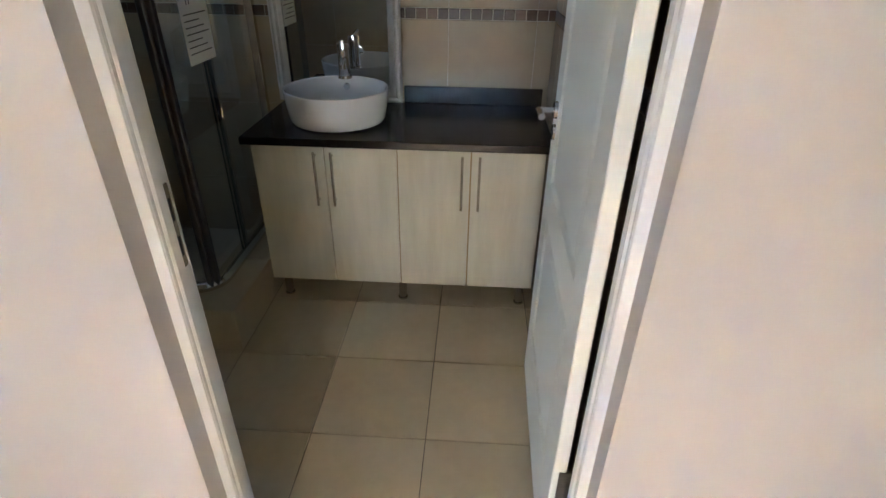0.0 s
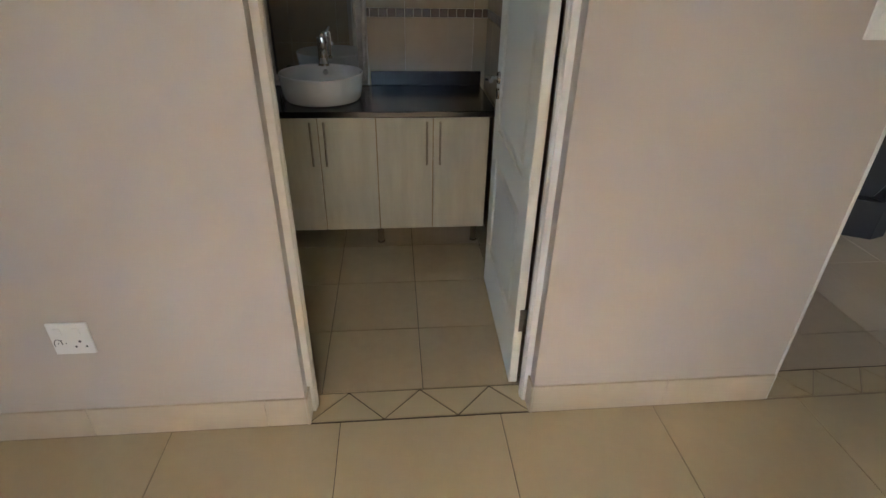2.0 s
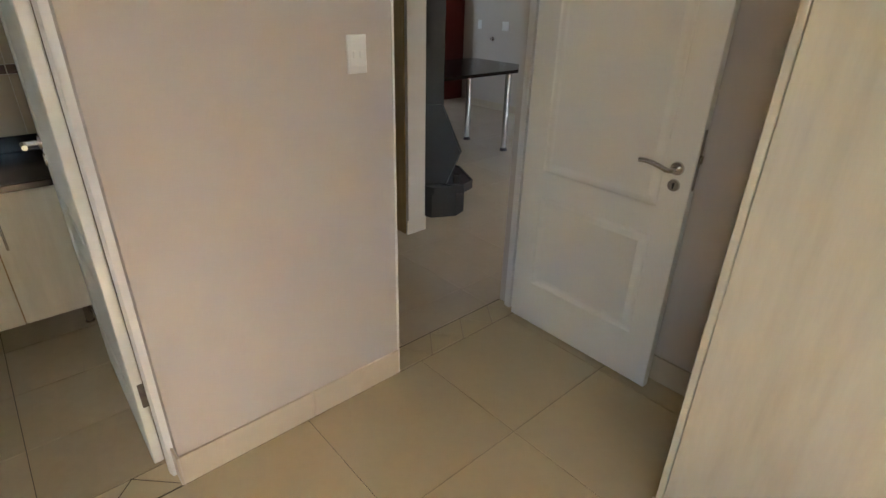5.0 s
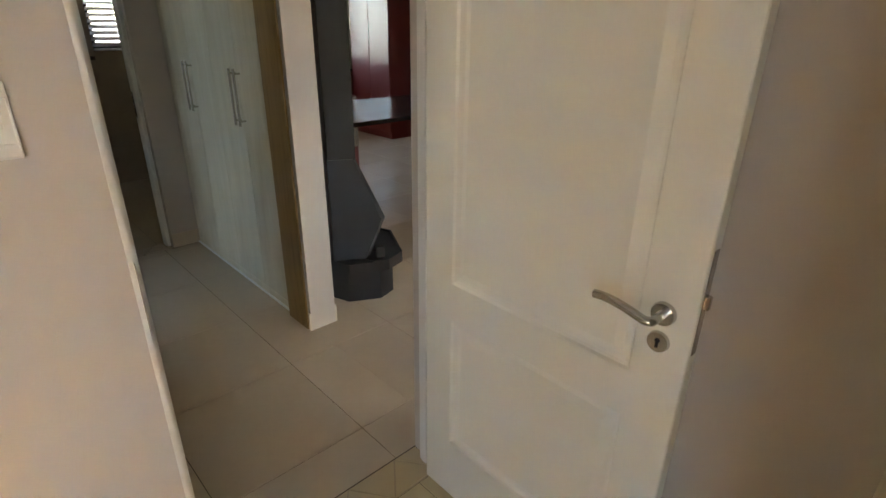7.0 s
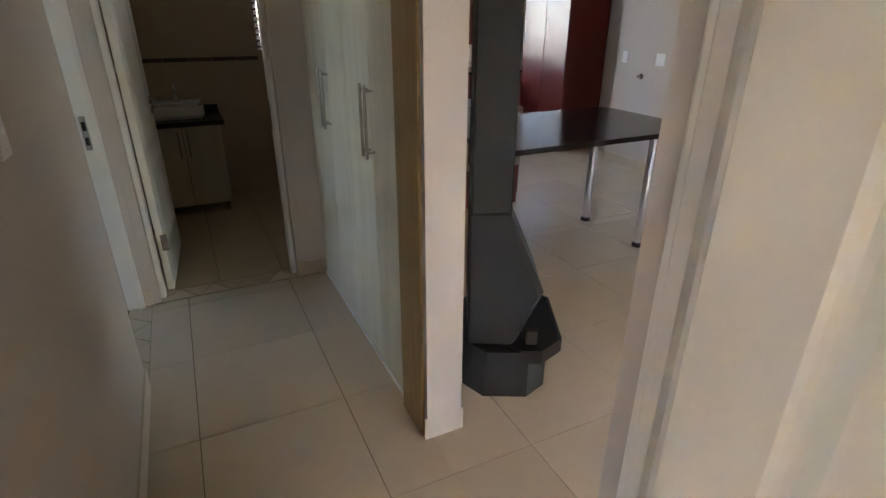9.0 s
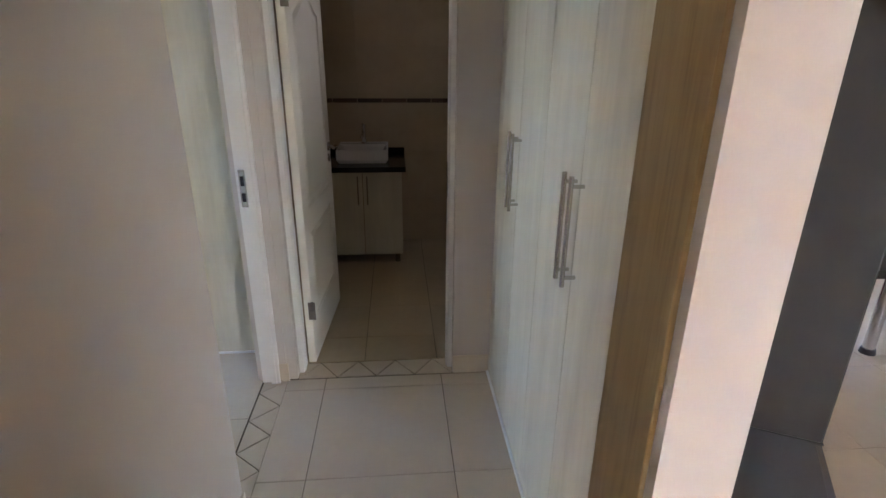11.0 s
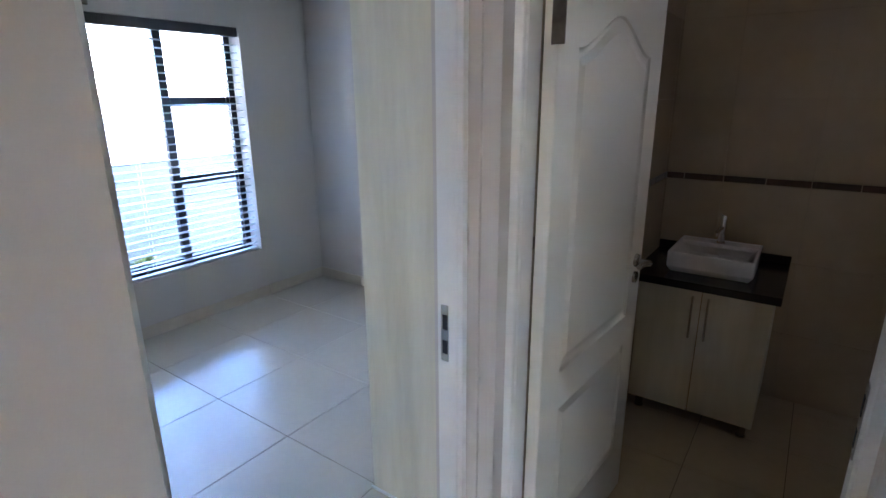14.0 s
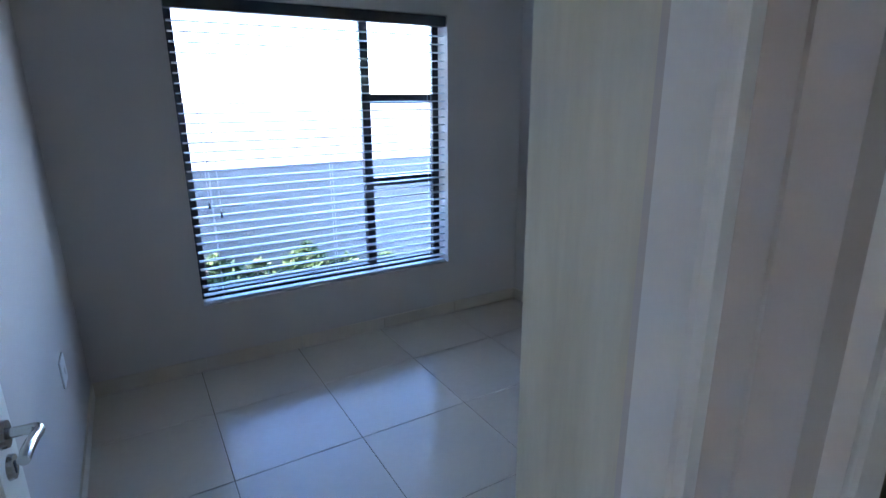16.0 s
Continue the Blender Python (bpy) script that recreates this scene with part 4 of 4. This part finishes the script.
def blind(name, m, w, h, pitch, label, n_cords=3, slat_w=0.048, tilt=0.0):
    """A venetian blind with open slats; local x along it, y outwards, z up from the bottom."""
    b = thing(name, m, label, "blind")
    part("valance", box_bm(0, -0.035, h - 0.065, w, 0.03, h, bevel=0.003), M_VALANCE, b)
    part("bottom_rail", box_bm(0.008, -slat_w / 2, 0.0, w - 0.008, slat_w / 2, 0.018, bevel=0.003), M_SLAT, b)
    bm = bmesh.new()
    n, k = 6, 0.004
    prof = [(-slat_w / 2 + slat_w * i / n, k * (1 - (2 * i / n - 1) ** 2)) for i in range(n + 1)]
    up = [[bm.verts.new((x, y, z)) for y, z in prof] for x in (0.008, w - 0.008)]
    dn = [[bm.verts.new((x, y, z - 0.004)) for y, z in prof] for x in (0.008, w - 0.008)]
    for i in range(n):
        bm.faces.new((up[0][i], up[1][i], up[1][i + 1], up[0][i + 1]))
        bm.faces.new((dn[0][i], dn[1][i], dn[1][i + 1], dn[0][i + 1]))
    for i in (0, n):
        bm.faces.new((up[0][i], up[1][i], dn[1][i], dn[0][i]))
    for e in (0, 1):
        bm.faces.new(up[e] + dn[e][::-1])
    bmesh.ops.recalc_face_normals(bm, faces=bm.faces)
    me = mesh_of("slat", bm, M_SLAT)
    z = 0.018 + pitch * 0.7
    while z < h - 0.075:
        s = new("slat", me)
        s.parent = b
        s.matrix_basis = pose(0, 0, z, tilt)
        z += pitch
    for i in range(n_cords):
        x = 0.12 + (w - 0.24) * i / (n_cords - 1)
        for y in (-slat_w / 2 - 0.001, slat_w / 2 + 0.001):
            part("ladder_cord", cyl_bm((x, y, 0.01), (x, y, h - 0.06), 0.0012, seg=6), M_SLAT, b)
    for i, (dx, z0) in enumerate(((0.10, 0.62), (0.16, 0.56))):
        c = part("pull_cord", cyl_bm((dx, -slat_w / 2 - 0.012, z0), (dx, -slat_w / 2 - 0.012, h - 0.06), 0.0013, seg=6), M_SLAT, b)
        part("cord_tassel", cyl_bm((dx, -slat_w / 2 - 0.012, z0 - 0.035), (dx, -slat_w / 2 - 0.012, z0), 0.008, 0.004, seg=12), M_RUBBER, c)
    return b


# windows face outwards along local +y
window("window_1", pose(ROOM_W - 0.13, 3.32, 0.42, 0, 0, 90), 1.725, 1.735, [1.165], [[], [0.635, 1.20]], "dark aluminium window of the second bedroom")
blind("venetian_blind", pose(ROOM_W - 0.045, 3.325, 0.422, 0, 0, 90), 1.715, 1.73, 0.0535, "dark venetian blind with open slats across the window")
# window_2 and window_6 are unseen, added and sized to shape the bedroom light
window("window_2", pose(-0.85, BED_S - 0.04, 1.5, 0, 0, 180) @ Matrix.Translation((-1.2, 0, 0)), 1.2, 0.6, [], [[]], "unseen bedroom window added to light the room")
window("window_6", pose(BED_W - 0.04, -3.1, 0.6, 0, 0, 90), 1.4, 1.5, [0.7], [[], []], "unseen bedroom window added to light the room")
window("window_3", pose(2.25, WC_N + 0.10, 1.27), 0.59, 0.83, [], [[]], "small dark aluminium toilet window")
blind("venetian_blind", pose(2.255, WC_N + 0.05, 1.272), 0.58, 0.825, 0.052, "half-closed venetian blind in the small toilet window", 2, tilt=-42.0)
# unseen lounge opening, narrowed to limit the light it lets in
window("window_4", pose(3.05, LOU_S - 0.04, 0.0, 0, 0, 180) @ Matrix.Translation((-0.7, 0, 0)), 0.7, 2.08, [], [[]], "dark aluminium glazed doors of the lounge")
window("window_7", pose(BATH_W - 0.05, 1.84, 1.624, 0, 0, 90), 0.40, 0.398, [], [[]], "small dark aluminium window in the shower")
window("window_5", pose(3.8, KIT_N + 0.08, 1.05), 1.35, 1.05, [0.675], [[], []], "dark aluminium kitchen window")

# ---------------------------------------------------------------- switches and sockets


def plate(name, m, w, h, label, category, kind):
    """A plate in the local x, z plane, standing out along -y."""
    p = thing(name, m, label, category)
    part("plate", box_bm(-w / 2, -0.008, -h / 2, w / 2, 0, h / 2, bevel=0.003, seg=2), M_PLASTIC, p)
    if kind == "switch":
        for z0, z1 in ((-h / 2 + 0.004, -h / 2 + 0.0245), (-h / 2 + 0.0255, h / 2 - 0.0255), (h / 2 - 0.0245, h / 2 - 0.004)):
            part("cover", box_bm(-w / 2 + 0.008, -0.0098, z0, w / 2 - 0.004, -0.0082, z1, bevel=0.0006), M_PLASTIC, p)
        for cx in (-0.012, 0.014):
            part("rocker", box_bm(cx - 0.007, -0.0135, -0.011, cx + 0.007, -0.0099, 0.011, bevel=0.0012), M_PLASTIC, p)
    elif kind == "socket":
        for cx, cz, r in ((0.024, -0.010, 0.0042), (0.008, -0.030, 0.0036), (0.040, -0.030, 0.0036), (-0.030, -0.004, 0.0022), (-0.018, -0.016, 0.0022), (-0.042, -0.016, 0.0022)):
            part("pin_hole", cyl_bm((cx, -0.0088, cz), (cx, -0.006, cz), r, seg=14), M_DARK, p)
        part("rocker", box_bm(-0.042, -0.012, 0.018, -0.020, -0.0082, 0.044, bevel=0.0012), M_PLASTIC, p)
        part("rocker", box_bm(0.014, -0.012, 0.018, 0.036, -0.0082, 0.044, bevel=0.0012), M_PLASTIC, p)
        bm = bmesh.new()
        add_tube(bm, [(-0.052 + 0.012 * math.cos(a) + 0.01, -0.0086, -0.02 + 0.02 * math.sin(a)) for a in [i * math.pi / 8 for i in range(10)]], 0.0011, 6)
        part("moulded_ring", bm, M_DARK, p)
    else:
        part("rocker", box_bm(-0.010, -0.012, -0.014, 0.010, -0.0082, 0.014, bevel=0.0012), M_PLASTIC, p)
    return p


plate("wall_socket", pose(-1.238, FACE, 0.44), 0.122, 0.122, "square white wall socket above the skirting", "socket", "socket")
plate("light_switch", pose(1.088, FACE, 1.400), 0.074, 0.122, "white light switch with two rockers beside the bedroom door", "switch", "switch")
plate("light_switch", pose(PASS_W, 1.790, 1.345, 0, 0, 90), 0.074, 0.122, "white light switch on the passage wall", "switch", "switch")
plate("wall_socket", pose(EAST, 5.0, 1.16, 0, 0, -90), 0.074, 0.12, "small white wall socket above the counter", "socket", "blank")
plate("wall_socket", pose(EAST, 4.5, 1.16, 0, 0, -90), 0.12, 0.12, "square white wall socket above the counter", "socket", "blank")
plate("light_switch", pose(EAST, 3.52, 1.36, 0, 0, -90), 0.12, 0.12, "white light switch beside the doorway", "switch", "blank")
plate("wall_socket", pose(-1.09, ROOM_S, 0.53, 0, 0, 180), 0.12, 0.12, "white wall socket in the second bedroom", "socket", "blank")
tap_pt = thing("water_point", pose(EAST, 4.73, 0.98, 0, 0, -90), "small capped water pipe stub on the wall", "pipe")
part("escutcheon", cyl_bm((0, 0, 0), (0, -0.008, 0), 0.03, 0.026, seg=20), M_STEEL, tap_pt, smooth=True)
part("stub", cyl_bm((0, -0.006, 0), (0, -0.05, 0), 0.011, seg=14), M_CHROME, tap_pt, smooth=True)

# ---------------------------------------------------------------- shrubs by the boundary wall


def shrub(m, r, h, n, seed, label):
    rnd = random.Random(seed)
    s = thing("shrub", m, label, "shrub", "garden shrubs")
    bm = bmesh.new()
    for i in range(7):
        a, q = rnd.uniform(0, 6.28), rnd.uniform(0.2, 0.8)
        add_tube(bm, [(0, 0, 0), (r * 0.3 * q * math.cos(a), r * 0.3 * q * math.sin(a), h * 0.4), (r * q * math.cos(a), r * q * math.sin(a), h * rnd.uniform(0.6, 0.95))], 0.012, 6)
    part("stems", bm, M_GROUND, s)
    verts, faces = [], []
    for i in range(n):
        a, u, z = rnd.uniform(0, 6.28), math.sqrt(rnd.random()), rnd.random()
        rad = r * u * (0.55 + 0.6 * math.sin(math.pi * min(1, z * 0.9 + 0.1))) * (0.8 + 0.3 * math.sin(3 * a + seed))
        c = Vector((rad * math.cos(a), rad * math.sin(a), 0.06 + z * h * (1 - 0.35 * u)))
        q = Euler((rnd.uniform(-1, 1), rnd.uniform(-1, 1), rnd.uniform(0, 6.28))).to_matrix()
        l = rnd.uniform(0.04, 0.09)
        k = len(verts)
        verts += [c + q @ Vector(p) for p in ((0, -l, 0), (l * 0.4, 0, 0.01), (0, l, 0), (-l * 0.4, 0, 0.01))]
        faces.append((k, k + 1, k + 2, k + 3))
    me = bpy.data.meshes.new("leaves")
    me.from_pydata(verts, [], faces)
    me.materials.append(M_LEAF)
    lv = new("leaves", me)
    lv.parent = s
    tagged(lv, "green leaves", kind="stuff")
    return s


for i, (y, r, h) in enumerate(((3.15, 0.24, 0.40), (3.55, 0.26, 0.46), (3.92, 0.20, 0.34), (4.35, 0.25, 0.45), (4.75, 0.18, 0.24), (5.15, 0.17, 0.20))):
    shrub(pose(-3.28 + 0.05 * (i % 2), y, -0.13), r, h, 1300, i + 3, "low green garden shrub before the boundary wall")

# ---------------------------------------------------------------- tiles: skirtings, walls, floors
BOXES = {}


def piece_mesh(name, sx, sy, sz, material, chamfer=0.0012):
    """A tile with its upper edges eased; its middle at the origin, its back at z = 0."""
    key = (name, round(sx, 4), round(sy, 4), round(sz, 4), material.name)
    if key not in BOXES:
        bm = bmesh.new()
        a, b, c = sx / 2, sy / 2, chamfer
        lo = [bm.verts.new(v) for v in ((-a, -b, 0), (a, -b, 0), (a, b, 0), (-a, b, 0))]
        mid = [bm.verts.new(v) for v in ((-a, -b, sz - c), (a, -b, sz - c), (a, b, sz - c), (-a, b, sz - c))]
        hi = [bm.verts.new(v) for v in ((-a + c, -b + c, sz), (a - c, -b + c, sz), (a - c, b - c, sz), (-a + c, b - c, sz))]
        for p, q in ((lo, mid), (mid, hi)):
            for i in range(4):
                bm.faces.new((p[i], p[(i + 1) % 4], q[(i + 1) % 4], q[i]))
        bm.faces.new(hi)
        bmesh.ops.recalc_face_normals(bm, faces=bm.faces)
        BOXES[key] = mesh_of(name, bm, material)
    return BOXES[key]


def piece(name, me, parent, m):
    ob = new(name, me)
    ob.parent = parent
    ob.matrix_basis = m
    return ob


def tiles(parent, name, m, u0, u1, v0, v1, ou, ov, tu, tv, material, joint=0.003, thick=0.006, skip=None):
    """Tiles on a lattice through (ou, ov), cut to the rectangle u0..u1, v0..v1 of the plane m (local z is the face)."""
    i0, i1 = math.floor((u0 - ou) / tu), math.ceil((u1 - ou) / tu)
    j0, j1 = math.floor((v0 - ov) / tv), math.ceil((v1 - ov) / tv)
    for i in range(i0, i1):
        for j in range(j0, j1):
            a0, a1 = max(u0, ou + i * tu + joint / 2), min(u1, ou + (i + 1) * tu - joint / 2)
            b0, b1 = max(v0, ov + j * tv + joint / 2), min(v1, ov + (j + 1) * tv - joint / 2)
            if a1 - a0 < 0.012 or b1 - b0 < 0.012:
                continue
            cx, cy = (a0 + a1) / 2, (b0 + b1) / 2
            if skip and skip(cx, cy):
                continue
            piece(name, piece_mesh(name, a1 - a0, b1 - b0, thick, material), parent, m @ Matrix.Translation((cx, cy, 0)))


def skirting(pts, h=0.105, start=0.0):
    """Skirting tiles along a wall from pts[0] to pts[1]; the room is on the left hand."""
    (x0, y0), (x1, y1) = pts
    d = Vector((x1 - x0, y1 - y0))
    n = d.length
    ang = math.degrees(math.atan2(d.y, d.x))
    sk = structure("baseboard", add_box(bmesh.new(), 0, 0.0005, 0.0, n, 0.004, h - 0.002), M_GROUT_PALE, "low skirting of beige porcelain tiles", "skirting")
    sk.matrix_world = pose(x0, y0, 0, 0, 0, ang)
    tiles(sk, "skirting_tile", Matrix(((1, 0, 0, 0), (0, 0, 1, 0.004), (0, 1, 0, 0), (0, 0, 0, 1))), 0, n, 0.001, h, start, 0.001, 0.60, 0.2, M_SKIRT, 0.003, 0.007)
    return sk


FB = 0.051
skirting(((BATH_DOOR[0], FACE), (BED_W, FACE)), h=0.13, start=0.14)
skirting(((BED_DOOR[0], FACE), (BATH_DOOR[1], FACE)), h=0.13, start=0.43)
skirting(((BED_E, -0.43), (BED_E, FACE)), h=0.13)
skirting(((PASS_W, ROOM_DOOR[0]), (PASS_W, BACK)))
skirting(((LIN_X, WC_S - 0.14), (WC_DOOR[1], WC_S - 0.14)))
skirting(((PASS_W + 0.011, ROOM_DOOR[1]), (PASS_W - 0.054, ROOM_DOOR[1])))
skirting(((BATH_DOOR[0], FACE + 0.054), (BATH_DOOR[0], FACE - 0.011)), h=0.13)
skirting(((BATH_DOOR[1], FACE - 0.011), (BATH_DOOR[1], FACE + 0.054)), h=0.13)
skirting(((2.204, 1.87), (2.376, 1.87)))
skirting(((2.365, 1.87), (2.365, 3.6)))
skirting(((EAST, 3.375), (EAST, 5.13)))
skirting(((EAST, LOU_S), (EAST, 2.405)))
skirting(((ROOM_W, ROOM_N), (ROOM_W, ROOM_S)), h=0.09)
skirting(((0.46, ROOM_N), (ROOM_W, ROOM_N)), h=0.09)
skirting(((ROOM_W, ROOM_S), (0.2, ROOM_S)), h=0.09)

# floors: a bed of grout with the tiles on it, tops at z = 0
ID = Matrix.Translation((0, 0, -0.006))


def floor_bed(name, rects, material, label):
    bm = bmesh.new()
    for a, b, c, d in rects:
        add_box(bm, a, b, -0.15, c, d, -0.0035)
    return structure(name, bm, material, label, "floor")


T = 0.60
fl = floor_bed("floor_bedroom", [(BED_W, BED_S, BED_E, FACE - 0.005)], M_GROUT, "cream porcelain floor tiles with dark joints in the bedroom")
tiles(fl, "floor_tile", ID, BED_W, BED_E, BED_S, FACE - 0.008, 0.169, 0.106, 0.601, 0.601, M_TILE)
fl = floor_bed("floor_passage", [(PASS_W, BACK + 0.005, 2.235, WC_S - 0.145), (2.235, LOU_S, EAST, WC_S - 0.145), (WC_E + 0.1, WC_S - 0.145, 6.28, KIT_N), (EAST, 2.42, 7.6, 3.36)], M_GROUT, "pale cream porcelain floor tiles in passage and lounge")
tiles(fl, "floor_tile", ID, PASS_W, 2.235, BACK + 0.008, WC_S - 0.148, 1.385, 2.86, 0.597, 0.597, M_TILE_PALE)
tiles(fl, "floor_tile", ID, 2.235, EAST, LOU_S, WC_S - 0.148, 1.385, 2.86, 0.597, 0.597, M_TILE_PALE)
tiles(fl, "floor_tile", ID, WC_E + 0.1, 6.28, WC_S - 0.145, KIT_N, 1.385, 2.86, 0.597, 0.597, M_TILE_PALE)
tiles(fl, "floor_tile", ID, EAST + 0.003, 7.6, 2.42, 3.36, 1.385, 2.86, 0.597, 0.597, M_TILE_PALE)
fl = floor_bed("floor_room", [(ROOM_W, ROOM_S, ROOM_E - 0.005, ROOM_N), (ROOM_E - 0.005, ROOM_DOOR[0], ROOM_DOOR_X - 0.005, ROOM_DOOR[1])], M_GROUT, "polished cream porcelain floor tiles in the second bedroom")
tiles(fl, "floor_tile", ID, ROOM_W, ROOM_DOOR_X - 0.008, ROOM_S, ROOM_N, -0.718, 3.86, 0.603, 0.603, M_TILE_ROOM)
fl = floor_bed("floor_bathroom", [(BATH_W, BACK + 0.005, BATH_E, BATH_N)], M_GROUT, "beige porcelain floor tiles in the bathroom")
tiles(fl, "floor_tile", ID, BATH_W, BATH_E, BACK + 0.005, BATH_N, -0.118, 1.228, 0.398, 0.389, M_TILE_BATH)
fl = floor_bed("floor_toilet", [(1.165, WC_S + 0.005, WC_E, WC_N)], M_GROUT, "beige porcelain floor tiles in the toilet room")
tiles(fl, "floor_tile", ID, 1.165, WC_E, WC_S + 0.005, WC_N, 1.575, 4.36, 0.398, 0.398, M_TILE_BATH)


def zigzag(name, m, n, w, d, material, label, grout=None):
    """A strip of triangular border tiles w long and d deep."""
    bed = structure(name, add_box(bmesh.new(), 0, 0, -0.15, w, d, -0.004), grout or M_GROUT, label, "threshold")
    bed.matrix_world = m
    g = 0.0035
    step = w / n
    for i in range(n * 2 + 1):
        xa, xb = (i - 1) * step / 2, (i + 1) * step / 2
        tri = [(xa, g), (xb, g), ((xa + xb) / 2, d - g)] if i % 2 else [(xa, d - g), ((xa + xb) / 2, g), (xb, d - g)]
        c = Vector((sum(p[0] for p in tri) / 3, sum(p[1] for p in tri) / 3))
        tri = [c + (Vector(p) - c) * 0.95 for p in tri]
        tri = [(min(max(p[0], 0.001), w - 0.001), p[1]) for p in tri]
        bm = bmesh.new()
        add_prism(bm, tri, -0.004, 0.0)
        o = part("border_tile", bm, material, bed)
    return bed


zigzag("threshold_bathroom", pose(BATH_DOOR[0] + 0.0, FACE - 0.004, 0), 3, BATH_DOOR[1] - BATH_DOOR[0], BACK - FACE + 0.008, M_TILE, "border of triangular beige tiles in the bathroom doorway")
zigzag("threshold_bedroom", pose(BED_DOOR[0], FACE - 0.004, 0), 4, BED_DOOR[1] - BED_DOOR[0], BACK - FACE + 0.008, M_TILE, "border of triangular beige tiles in the bedroom doorway", M_GROUT_DIM)
zigzag("threshold_toilet", pose(WC_DOOR[0], WC_S - 0.144, 0), 4, WC_DOOR[1] - WC_DOOR[0], 0.148, M_TILE_PALE, "border of triangular beige tiles in the toilet doorway")
zigzag("threshold_room", pose(PASS_W + 0.004, ROOM_DOOR[0], 0, 0, 0, 90), 4, ROOM_DOOR[1] - ROOM_DOOR[0], PASS_W - ROOM_DOOR_X + 0.008, M_TILE_PALE, "border of triangular beige tiles in the second bedroom doorway")


def tiled_wall(name, m, w, z1, ou, band, material, label, tw=0.40, th=0.40, strip=0.0497, hole=None, grout=None, bh=0.048):
    """Wall tiles with a mosaic band; local x along the wall, y up, z into the room."""
    bm = add_wall(bmesh.new(), "x", 0.001, 0.004, 0, w, 0, z1, [hole] if hole else [])
    for v in bm.verts:
        v.co = (v.co.x, v.co.z, v.co.y)
    bmesh.ops.recalc_face_normals(bm, faces=bm.faces)
    bed = structure(name, bm, grout or M_GROUT_PALE, label, "wall tiles")
    bed.matrix_world = m
    k = Matrix.Translation((0, 0, 0.004))
    tiles(bed, "wall_tile", k, 0, w, 0.0, band - 0.001, ou, band, tw, th, material, 0.003, 0.006)
    tiles(bed, "wall_tile", k, 0, w, band + bh + 0.001, z1, ou, band + bh, tw, th, material, 0.003, 0.006, skip=(lambda u, v: hole[0] < u < hole[1] and hole[2] < v < hole[3]) if hole else None)
    tiles(bed, "mosaic_tile", k, 0, w, band + 0.001, band + bh - 0.001, ou, band, strip, bh, M_MOSAIC, 0.004, 0.006)
    return bed


def face(px, py, ax, ay):
    """The plane of a wall from (px, py) along (ax, ay), z up, looking to the right of that way."""
    a, u = Vector((ax, ay, 0)), Vector((0, 0, 1))
    n = a.cross(u)
    return Matrix(((a.x, u.x, n.x, px), (a.y, u.y, n.y, py), (a.z, u.z, n.z, 0), (0, 0, 0, 1)))


tiled_wall("wall_tiles_bathroom_north", face(BATH_W, BATH_N, 1, 0), BATH_E - BATH_W, 2.4, -0.128 - BATH_W, 1.175, M_WTILE, "beige ceramic wall tiles with a brown mosaic band")
tiled_wall("wall_tiles_bathroom_south", face(BATH_DOOR[0] - 0.03, BACK, -1, 0), BATH_DOOR[0] - 0.03 - BATH_W, 2.4, 0.1, 1.175, M_WTILE, "beige ceramic wall tiles with a brown mosaic band")
tiled_wall("wall_tiles_bathroom_west", face(BATH_W, BACK, 0, 1), BATH_N - BACK, 2.4, 0.2, 1.175, M_WTILE, "beige ceramic wall tiles with a brown mosaic band", hole=(1.0, 1.4, 1.624, 2.022))
tiled_wall("wall_tiles_bathroom_east", face(BATH_E, BATH_N, 0, -1), BATH_N - BACK, 2.4, 0.2, 1.175, M_WTILE, "beige ceramic wall tiles with a brown mosaic band")
tiled_wall("wall_tiles_toilet_north", face(1.165, WC_N, 1, 0), 2.245 - 1.165, 2.4, 0.3, 1.191, M_WTILE, "beige ceramic wall tiles with a thin brown band", strip=0.20, grout=M_GROUT_DIM, bh=0.037)
tiled_wall("wall_tiles_toilet_west", face(1.165, WC_S, 0, 1), WC_N - WC_S, 2.4, 0.3, 1.191, M_WTILE, "beige ceramic wall tiles with a thin brown band", strip=0.20, grout=M_GROUT_DIM, bh=0.037)
# the kerb's own tiles
tiles(kerb, "kerb_tile", Matrix(((0, 0, 1, SX - 0.006), (1, 0, 0, 0), (0, 1, 0, 0), (0, 0, 0, 1))), SY, BATH_N - 0.012, 0.0, KZ, SY + 0.398, 0.0, 0.398, 0.4, M_TILE_BATH, 0.003, 0.006)
tiles(kerb, "kerb_tile", Matrix(((1, 0, 0, 0), (0, 0, -1, SY + 0.006), (0, 1, 0, 0), (0, 0, 0, 1))), BATH_W + 0.012, SX - 0.0065, 0.0, KZ, SX - 0.2, 0.0, 0.398, 0.4, M_TILE_BATH, 0.003, 0.006)
tiles(kerb, "kerb_tile", Matrix.Translation((0, 0, KZ - 0.006)), SX - 0.20, SX - 0.0065, SY + 0.007, BATH_N - 0.012, SX - 0.4, SY + 0.398, 0.398, 0.398, M_TILE_BATH, 0.003, 0.006)
tiles(kerb, "kerb_tile", Matrix.Translation((0, 0, KZ - 0.006)), BATH_W + 0.012, SX - 0.203, SY + 0.007, SY + 0.20, SX - 0.4, SY, 0.398, 0.398, M_TILE_BATH, 0.003, 0.006)
